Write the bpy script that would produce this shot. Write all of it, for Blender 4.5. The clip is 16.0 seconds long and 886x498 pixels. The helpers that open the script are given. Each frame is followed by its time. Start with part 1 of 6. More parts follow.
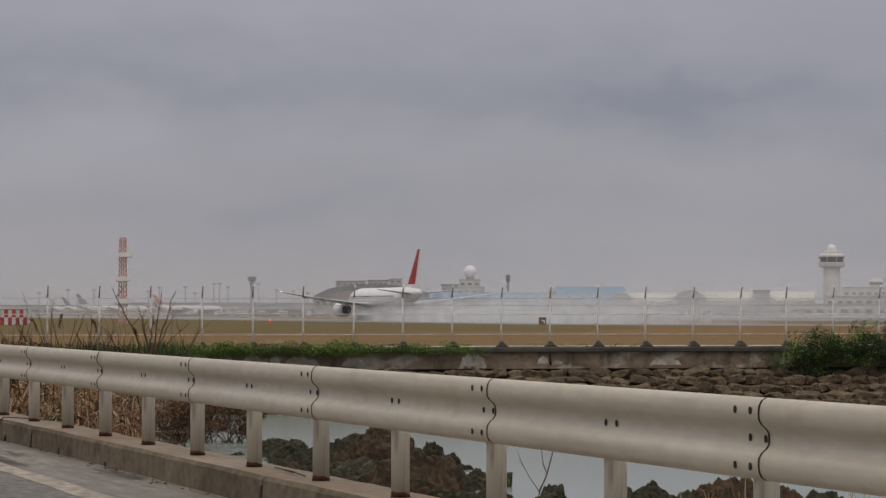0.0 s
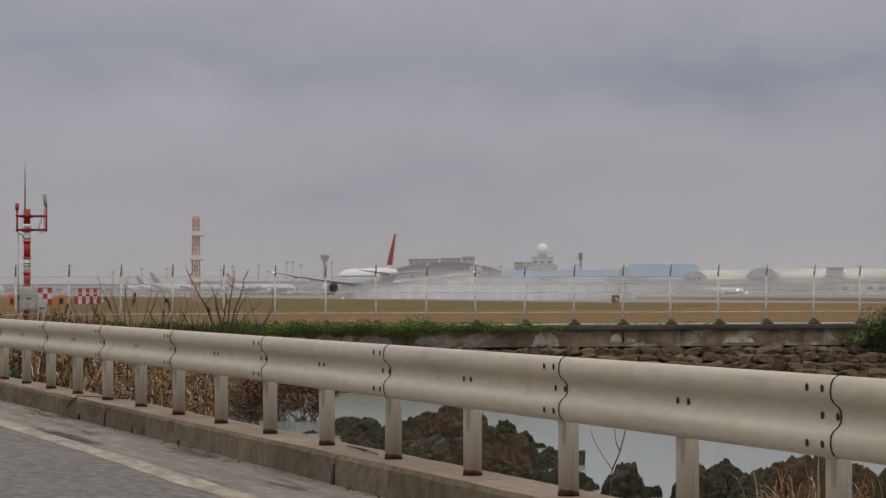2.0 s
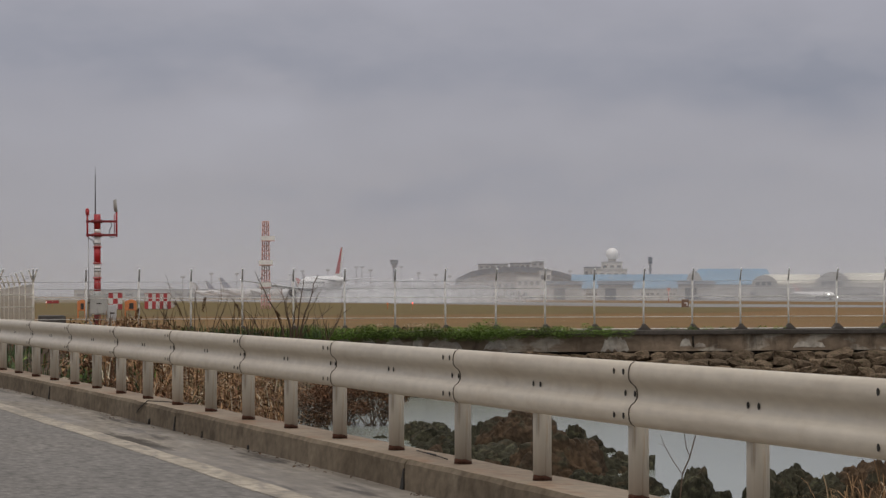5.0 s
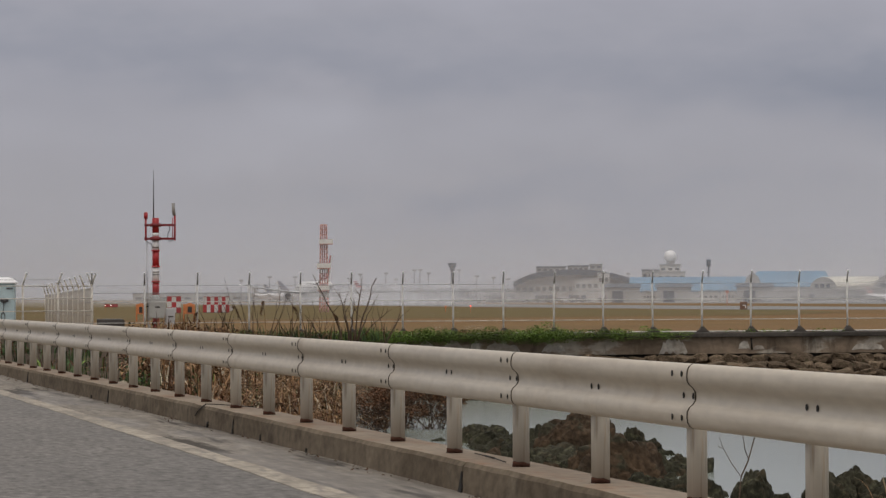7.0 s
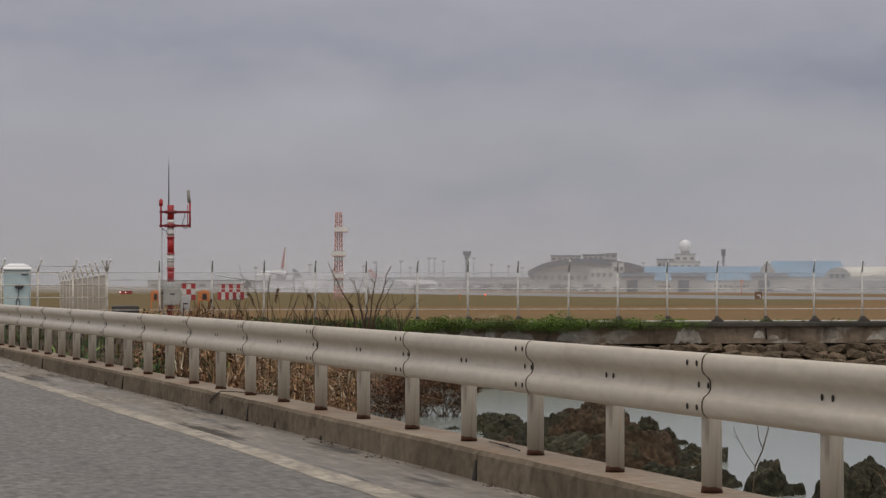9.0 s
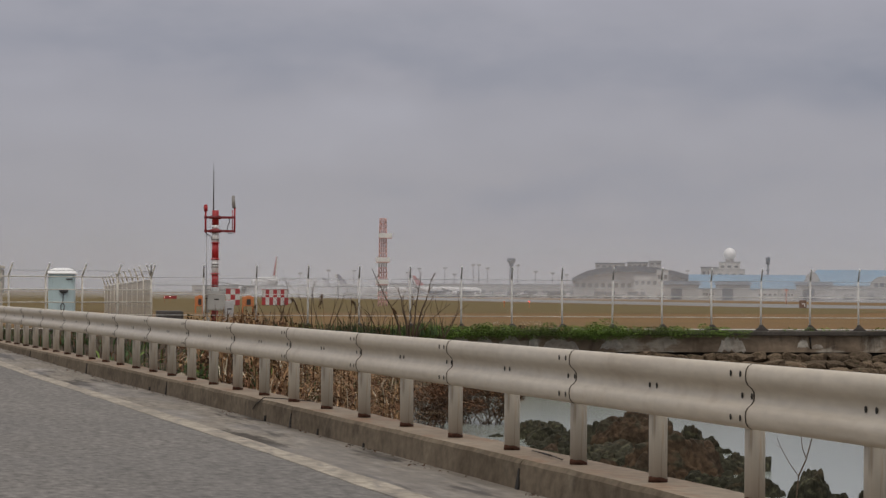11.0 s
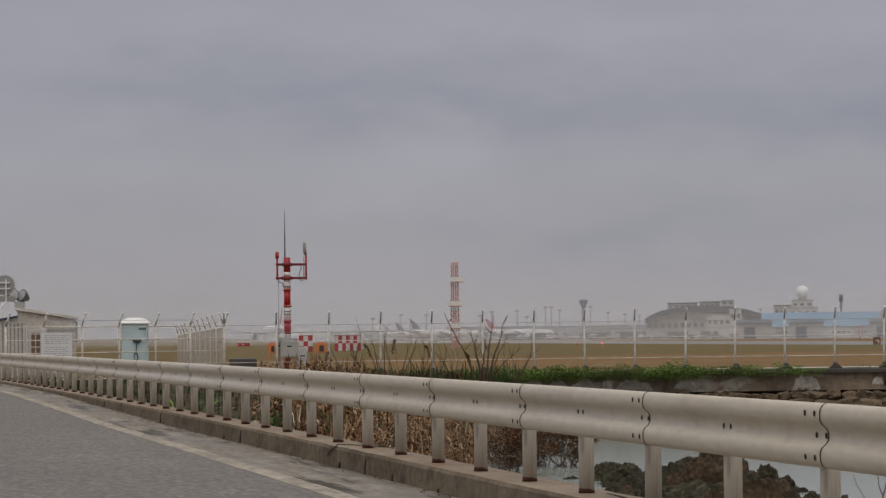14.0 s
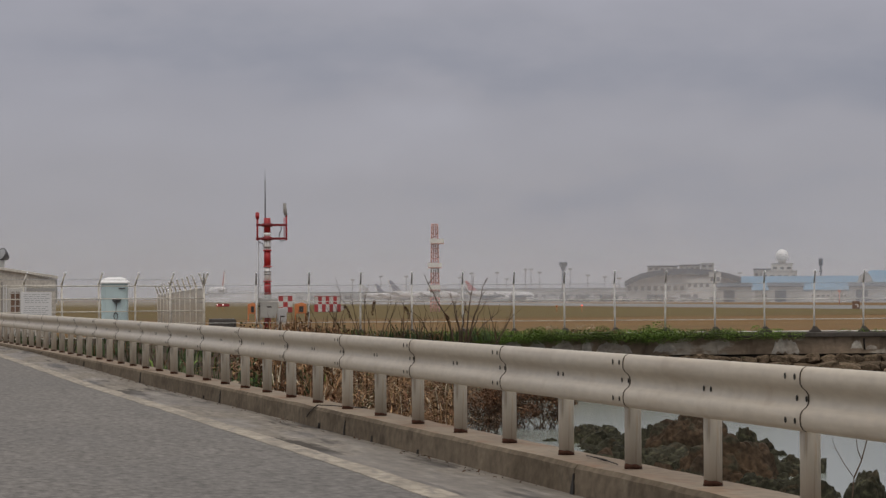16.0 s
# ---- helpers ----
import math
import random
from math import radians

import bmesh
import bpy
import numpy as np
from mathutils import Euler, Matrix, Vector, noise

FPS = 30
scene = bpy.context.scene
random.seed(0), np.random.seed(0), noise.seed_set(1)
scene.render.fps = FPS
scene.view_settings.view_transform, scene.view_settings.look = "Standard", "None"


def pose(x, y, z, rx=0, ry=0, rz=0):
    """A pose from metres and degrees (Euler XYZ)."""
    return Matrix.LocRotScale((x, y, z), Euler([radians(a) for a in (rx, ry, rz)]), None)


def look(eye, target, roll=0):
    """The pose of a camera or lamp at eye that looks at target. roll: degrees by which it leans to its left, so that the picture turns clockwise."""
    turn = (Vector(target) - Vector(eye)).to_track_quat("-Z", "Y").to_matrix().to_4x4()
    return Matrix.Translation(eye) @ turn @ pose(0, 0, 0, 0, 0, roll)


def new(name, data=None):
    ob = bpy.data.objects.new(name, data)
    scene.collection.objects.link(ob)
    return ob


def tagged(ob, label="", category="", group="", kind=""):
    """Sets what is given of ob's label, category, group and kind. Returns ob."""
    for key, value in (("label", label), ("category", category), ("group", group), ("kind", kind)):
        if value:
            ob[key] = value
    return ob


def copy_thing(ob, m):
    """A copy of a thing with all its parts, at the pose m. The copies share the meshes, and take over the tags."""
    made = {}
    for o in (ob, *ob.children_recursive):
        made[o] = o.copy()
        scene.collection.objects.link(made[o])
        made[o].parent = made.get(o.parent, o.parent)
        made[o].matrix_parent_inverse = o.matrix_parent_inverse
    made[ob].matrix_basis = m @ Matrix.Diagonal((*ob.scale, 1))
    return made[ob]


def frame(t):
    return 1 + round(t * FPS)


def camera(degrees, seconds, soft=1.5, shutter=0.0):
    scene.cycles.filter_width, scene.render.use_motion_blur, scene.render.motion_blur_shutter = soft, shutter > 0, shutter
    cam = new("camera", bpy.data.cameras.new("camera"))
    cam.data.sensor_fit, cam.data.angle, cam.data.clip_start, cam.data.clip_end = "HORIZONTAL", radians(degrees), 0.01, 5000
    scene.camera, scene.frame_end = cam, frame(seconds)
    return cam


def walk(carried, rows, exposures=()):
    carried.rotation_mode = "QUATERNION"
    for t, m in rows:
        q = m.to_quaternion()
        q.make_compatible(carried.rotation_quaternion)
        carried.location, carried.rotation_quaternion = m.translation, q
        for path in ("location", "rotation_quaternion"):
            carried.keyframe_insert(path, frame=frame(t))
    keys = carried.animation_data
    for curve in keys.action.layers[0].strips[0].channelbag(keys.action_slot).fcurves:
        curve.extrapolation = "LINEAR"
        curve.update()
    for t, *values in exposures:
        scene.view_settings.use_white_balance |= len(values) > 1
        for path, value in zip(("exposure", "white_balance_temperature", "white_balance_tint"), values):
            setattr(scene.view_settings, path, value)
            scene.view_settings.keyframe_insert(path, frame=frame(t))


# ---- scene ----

# camera: hand-held at the roadside, long lens, panning left; seconds, yaw to the right, pitch, lean, sway in metres
cam = camera(15.53, 16.0, 1.4)
EYE = 1.40
ROWS = [
    (0.0, 15.985, 1.064, -0.003, -0.011, -0.019, -0.009),
    (0.5, 15.364, 1.035, 0.085, -0.01, -0.03, -0.008),
    (1.0, 15.184, 0.799, 0.064, -0.006, -0.036, -0.009),
    (1.5, 15.018, 0.697, 0.02, -0.007, -0.035, -0.008),
    (2.0, 14.702, 0.679, 0.115, -0.009, -0.035, -0.007),
    (2.5, 14.72, 0.507, 0.014, -0.007, -0.031, -0.006),
    (3.0, 14.443, 0.595, 0.256, -0.005, -0.025, -0.006),
    (3.5, 14.277, 0.754, 0.426, -0.006, -0.017, -0.006),
    (6.0, 12.876, 0.767, 0.181, -0.001, -0.007, -0.008),
    (6.5, 12.676, 0.813, 0.368, -0.0, -0.001, -0.01),
    (7.0, 12.454, 0.82, 0.29, 0.003, 0.004, -0.009),
    (7.5, 12.287, 0.847, 0.192, 0.003, 0.008, -0.011),
    (8.0, 12.136, 0.796, 0.298, 0.001, 0.011, -0.011),
    (8.5, 12.24, 0.682, 0.055, 0.004, 0.009, -0.012),
    (9.0, 12.196, 0.615, 0.019, 0.001, 0.012, -0.01),
    (9.2, 11.959, 0.698, -0.063, 0.004, 0.014, -0.007),
    (11.3, 11.328, 0.736, -0.309, 0.002, 0.014, 0.008),
    (11.5, 11.133, 0.832, -0.177, -0.001, 0.013, 0.015),
    (12.0, 10.622, 1.096, 0.108, 0.002, 0.01, 0.017),
    (12.5, 10.303, 1.442, 0.588, 0.002, 0.008, 0.012),
    (13.0, 10.146, 1.562, 0.563, 0.003, 0.008, 0.015),
    (13.5, 10.17, 1.591, 0.635, 0.003, 0.01, 0.011),
    (14.0, 10.139, 1.498, 0.666, 0.009, 0.015, 0.012),
    (14.5, 10.22, 1.391, 0.858, 0.011, 0.024, 0.013),
    (15.0, 10.131, 1.355, 0.939, 0.006, 0.022, 0.014),
    (15.5, 10.663, 0.944, 0.271, 0.005, 0.026, 0.01),
    (16.0, 10.496, 0.818, 0.32, 0.005, 0.029, 0.009),
]
walk(cam, [(t, pose(ex, ey, EYE + ez, 90 + pitch, lean, -yaw)) for t, yaw, pitch, lean, ex, ey, ez in ROWS],
     [(0.0, 0.0), (1.5, 0.04), (3.0, 0.10), (9.0, 0.10), (11.5, 0.08), (13.0, 0.03), (15.0, 0.03), (16.0, 0.06)])

# ---- light: overcast daylight ----
world = bpy.data.worlds.new("overcast_sky")
scene.world = world
world.use_nodes = True
SKY_LOW, SKY_MIST, SKY_HIGH = (0.319, 0.314, 0.334), (0.316, 0.313, 0.343), (0.318, 0.307, 0.303)
SKY_BASE, SKY_BLUE, SKY_STRENGTH, ZENITH = (0.307, 0.307, 0.352), (0.273, 0.291, 0.354), 1.0, 2.9


def sky_nodes():
    nt = world.node_tree
    nd, ln = nt.nodes, nt.links
    nd.clear()
    out = nd.new("ShaderNodeOutputWorld")
    bg = nd.new("ShaderNodeBackground")
    geo = nd.new("ShaderNodeTexCoord")
    sky = nd.new("ShaderNodeTexSky")
    sky.sky_type, sky.sun_disc = "NISHITA", False
    sky.sun_elevation, sky.sun_rotation = radians(48), radians(200)
    sky.air_density, sky.dust_density = 1.0, 4.0
    sep = nd.new("ShaderNodeSeparateXYZ")
    ln.new(geo.outputs["Generated"], sep.inputs[0])

    def noise_tex(scale, stretch, detail, offset, rough=0.5):
        mp = nd.new("ShaderNodeMapping")
        mp.inputs["Scale"].default_value = (scale, scale, scale * stretch)
        mp.inputs["Location"].default_value = offset
        ln.new(geo.outputs["Generated"], mp.inputs[0])
        tx = nd.new("ShaderNodeTexNoise")
        tx.inputs["Scale"].default_value = 1.0
        tx.inputs["Detail"].default_value = detail
        tx.inputs["Roughness"].default_value = rough
        ln.new(mp.outputs[0], tx.inputs["Vector"])
        return tx.outputs["Fac"]

    def math_node(op, a, b, clamp=False):
        m = nd.new("ShaderNodeMath")
        m.operation, m.use_clamp = op, clamp
        for k, v in enumerate((a, b)):
            if isinstance(v, (int, float)):
                m.inputs[k].default_value = v
            else:
                ln.new(v, m.inputs[k])
        return m.outputs[0]

    # ragged edges for the cloud rolls
    warp_a = noise_tex(22.0, 2.0, 3.0, (2.3, 0.4, 1.1), 0.55)
    warp_b = noise_tex(30.0, 2.0, 3.0, (7.3, 3.4, 4.1), 0.55)
    fine = noise_tex(20.0, 3.4, 4.0, (0.7, 5.1, 3.0), 0.55)
    big = noise_tex(5.0, 2.5, 2.0, (4.0, 1.0, 2.0), 0.4)
    bearing = math_node("DIVIDE", sep.outputs["X"], math_node("MAXIMUM", sep.outputs["Y"], 0.05))
    bearing = math_node("ADD", bearing, math_node("MULTIPLY", math_node("SUBTRACT", warp_a, 0.5), 0.09))
    height = math_node("ADD", sep.outputs["Z"], math_node("MULTIPLY", math_node("SUBTRACT", warp_b, 0.5), 0.028))
    # layered cloud rolls: bearing, height and spread in degrees, lightness
    cloud = math_node("ADD", math_node("MULTIPLY", math_node("SUBTRACT", fine, 0.5), 0.13), math_node("MULTIPLY", math_node("SUBTRACT", big, 0.5), 0.10))
    for az, el, wide, tall, light in ((19.8, 3.75, 4.6, 0.55, -0.16), (11.7, 3.95, 4.0, 0.5, -0.09), (9.6, 2.95, 2.2, 0.75, 0.08), (13.2, 1.85, 3.6, 0.5, -0.09), (20.4, 2.4, 3.2, 0.5, 0.05), (13.0, 5.4, 14.0, 0.55, 0.07), (4.2, 3.0, 2.6, 0.75, 0.08), (6.3, 4.4, 3.4, 0.5, -0.08), (15.0, 2.9, 2.5, 0.4, 0.04), (14.0, 0.4, 30.0, 0.7, 0.03), (24.5, 3.0, 2.5, 0.6, -0.06)):
        u = math_node("DIVIDE", math_node("SUBTRACT", bearing, math.tan(radians(az))), radians(wide))
        v = math_node("DIVIDE", math_node("SUBTRACT", height, math.sin(radians(el))), radians(tall))
        d2 = math_node("ADD", math_node("MULTIPLY", u, u), math_node("MULTIPLY", v, v))
        bell = math_node("DIVIDE", light, math_node("POWER", math_node("ADD", d2, 1.0), 1.6))
        cloud = math_node("ADD", cloud, bell)
    # overcast sky grows brighter towards the zenith
    up = math_node("MAXIMUM", sep.outputs["Z"], 0.0)
    rise = math_node("ADD", 1.0, math_node("MULTIPLY", math_node("SUBTRACT", up, 0.16, True), ZENITH))
    level = math_node("MULTIPLY", math_node("ADD", cloud, 1.0), rise)
    tint = nd.new("ShaderNodeMix")
    tint.data_type = "RGBA"
    tint.inputs["A"].default_value, tint.inputs["B"].default_value = (*SKY_BASE, 1), (*SKY_BLUE, 1)
    ln.new(math_node("MULTIPLY", cloud, -5.0, True), tint.inputs["Factor"])
    # pale and warm at the horizon, cooler above it, neutral overhead
    ramp = nd.new("ShaderNodeValToRGB")
    ramp.color_ramp.elements[0].position, ramp.color_ramp.elements[0].color = 0.0, (*SKY_LOW, 1)
    ramp.color_ramp.elements[1].position, ramp.color_ramp.elements[1].color = 0.075, (*SKY_BASE, 1)
    for stop, hue in ((0.03, SKY_MIST), (0.14, SKY_BASE), (0.4, SKY_HIGH)):
        el = ramp.color_ramp.elements.new(stop)
        el.color = (*hue, 1)
    ln.new(math_node("MAXIMUM", sep.outputs["Z"], 0.0), ramp.inputs["Fac"])
    ln.new(ramp.outputs["Color"], tint.inputs["A"])
    grey = nd.new("ShaderNodeMix")
    grey.data_type = "RGBA"
    grey.inputs["Factor"].default_value = 1.0
    grey.blend_type = "MULTIPLY"
    ln.new(tint.outputs["Result"], grey.inputs["A"])
    comb = nd.new("ShaderNodeCombineColor")
    for k in range(3):
        ln.new(level, comb.inputs[k])
    ln.new(comb.outputs[0], grey.inputs["B"])
    # a trace of the clear sky above the cloud
    thin = nd.new("ShaderNodeMix")
    thin.data_type, thin.blend_type = "RGBA", "ADD"
    thin.inputs["Factor"].default_value = 0.004
    ln.new(grey.outputs["Result"], thin.inputs["A"])
    ln.new(sky.outputs[0], thin.inputs["B"])
    ln.new(thin.outputs["Result"], bg.inputs["Color"])
    bg.inputs["Strength"].default_value = SKY_STRENGTH
    ln.new(bg.outputs[0], out.inputs[0])


sky_nodes()
sun = new("sun", bpy.data.lights.new("sun", "SUN"))
sun.data.energy, sun.data.angle, sun.data.color = 0.42, radians(25), (1.0, 0.84, 0.64)
sun.matrix_world = look((-20, -45, 80), (0, 0, 0))


# ---- materials ----
def material(name, color, rough=0.7, metal=0.0, grain=20.0, vary=0.15, patch=1.2, patch_vary=0.2, bump=0.1, second=None, stretch=(1, 1, 1), island=0.0, alpha=1.0, rough2=None, stain=None, tint=None):
    m = bpy.data.materials.new(name)
    m.use_nodes = True
    nt = m.node_tree
    nd, ln = nt.nodes, nt.links
    b = nd["Principled BSDF"]
    b.inputs["Roughness"].default_value, b.inputs["Metallic"].default_value = rough, metal
    # coarse, dusty surfaces keep little gloss
    b.inputs["Specular IOR Level"].default_value = 0.5 if rough < 0.6 else 0.12 if rough >= 0.85 else 0.25
    co = nd.new("ShaderNodeTexCoord")
    mp = nd.new("ShaderNodeMapping")
    mp.inputs["Scale"].default_value = stretch
    ln.new(co.outputs["Object"], mp.inputs[0])

    def tex(scale, detail):
        t = nd.new("ShaderNodeTexNoise")
        t.inputs["Scale"].default_value, t.inputs["Detail"].default_value = scale, detail
        ln.new(mp.outputs[0], t.inputs["Vector"])
        return t.outputs["Fac"]

    g, p = tex(grain, 4.0), tex(patch, 3.0)
    ramp = nd.new("ShaderNodeMapRange")
    ramp.inputs["From Min"].default_value, ramp.inputs["From Max"].default_value = 0.38, 0.62
    ln.new(p, ramp.inputs["Value"])
    mix = nd.new("ShaderNodeMix")
    mix.data_type = "RGBA"
    second = second or tuple(c * (1 - 2 * patch_vary) for c in color)
    mix.inputs["A"].default_value, mix.inputs["B"].default_value = (*color, 1), (*second, 1)
    ln.new(ramp.outputs[0], mix.inputs["Factor"])
    if rough2 is not None:
        rr = nd.new("ShaderNodeMapRange")
        rr.inputs["From Min"].default_value, rr.inputs["From Max"].default_value = 0.44, 0.56
        rr.inputs["To Min"].default_value, rr.inputs["To Max"].default_value = rough, rough2
        ln.new(p, rr.inputs["Value"])
        ln.new(rr.outputs[0], b.inputs["Roughness"])
    color_out = mix.outputs["Result"]
    for layer in (stain, tint):
        # a layer of stains: colour, noise scale on each axis, threshold from and to, strength
        if layer is None:
            continue
        hue, axes, lo, hi, amount = layer
        sm = nd.new("ShaderNodeMapping")
        sm.inputs["Scale"].default_value = axes
        ln.new(co.outputs["Object"], sm.inputs[0])
        st = nd.new("ShaderNodeTexNoise")
        st.inputs["Scale"].default_value, st.inputs["Detail"].default_value, st.inputs["Roughness"].default_value = 1.0, 5.0, 0.6
        ln.new(sm.outputs[0], st.inputs["Vector"])
        sr = nd.new("ShaderNodeMapRange")
        for key, v in zip(("From Min", "From Max", "To Min", "To Max"), (lo, hi, 0.0, amount)):
            sr.inputs[key].default_value = v
        ln.new(st.outputs["Fac"], sr.inputs["Value"])
        sx = nd.new("ShaderNodeMix")
        sx.data_type = "RGBA"
        sx.inputs["B"].default_value = (*hue, 1)
        ln.new(color_out, sx.inputs["A"])
        ln.new(sr.outputs[0], sx.inputs["Factor"])
        color_out = sx.outputs["Result"]
    hsv = nd.new("ShaderNodeHueSaturation")
    ln.new(color_out, hsv.inputs["Color"])
    val = nd.new("ShaderNodeMapRange")
    val.inputs["From Min"].default_value, val.inputs["From Max"].default_value = 0.25, 0.75
    val.inputs["To Min"].default_value, val.inputs["To Max"].default_value = 1 - vary, 1 + vary
    ln.new(g, val.inputs["Value"])
    value = val.outputs[0]
    if island:
        ob = nd.new("ShaderNodeObjectInfo")
        ge = nd.new("ShaderNodeNewGeometry")
        add = nd.new("ShaderNodeMath")
        add.operation = "ADD"
        ln.new(ob.outputs["Random"], add.inputs[0])
        ln.new(ge.outputs["Random Per Island"], add.inputs[1])
        fr = nd.new("ShaderNodeMath")
        fr.operation = "FRACT"
        ln.new(add.outputs[0], fr.inputs[0])
        mr = nd.new("ShaderNodeMapRange")
        mr.inputs["To Min"].default_value, mr.inputs["To Max"].default_value = 1 - island, 1 + island
        ln.new(fr.outputs[0], mr.inputs["Value"])
        mu = nd.new("ShaderNodeMath")
        mu.operation = "MULTIPLY"
        ln.new(value, mu.inputs[0])
        ln.new(mr.outputs[0], mu.inputs[1])
        value = mu.outputs[0]
    ln.new(value, hsv.inputs["Value"])
    ln.new(hsv.outputs[0], b.inputs["Base Color"])
    if bump:
        bp = nd.new("ShaderNodeBump")
        bp.inputs["Strength"].default_value, bp.inputs["Distance"].default_value = min(1.0, bump * 3), 0.02
        ln.new(g, bp.inputs["Height"])
        ln.new(bp.outputs[0], b.inputs["Normal"])
    b.inputs["Alpha"].default_value = alpha
    return m


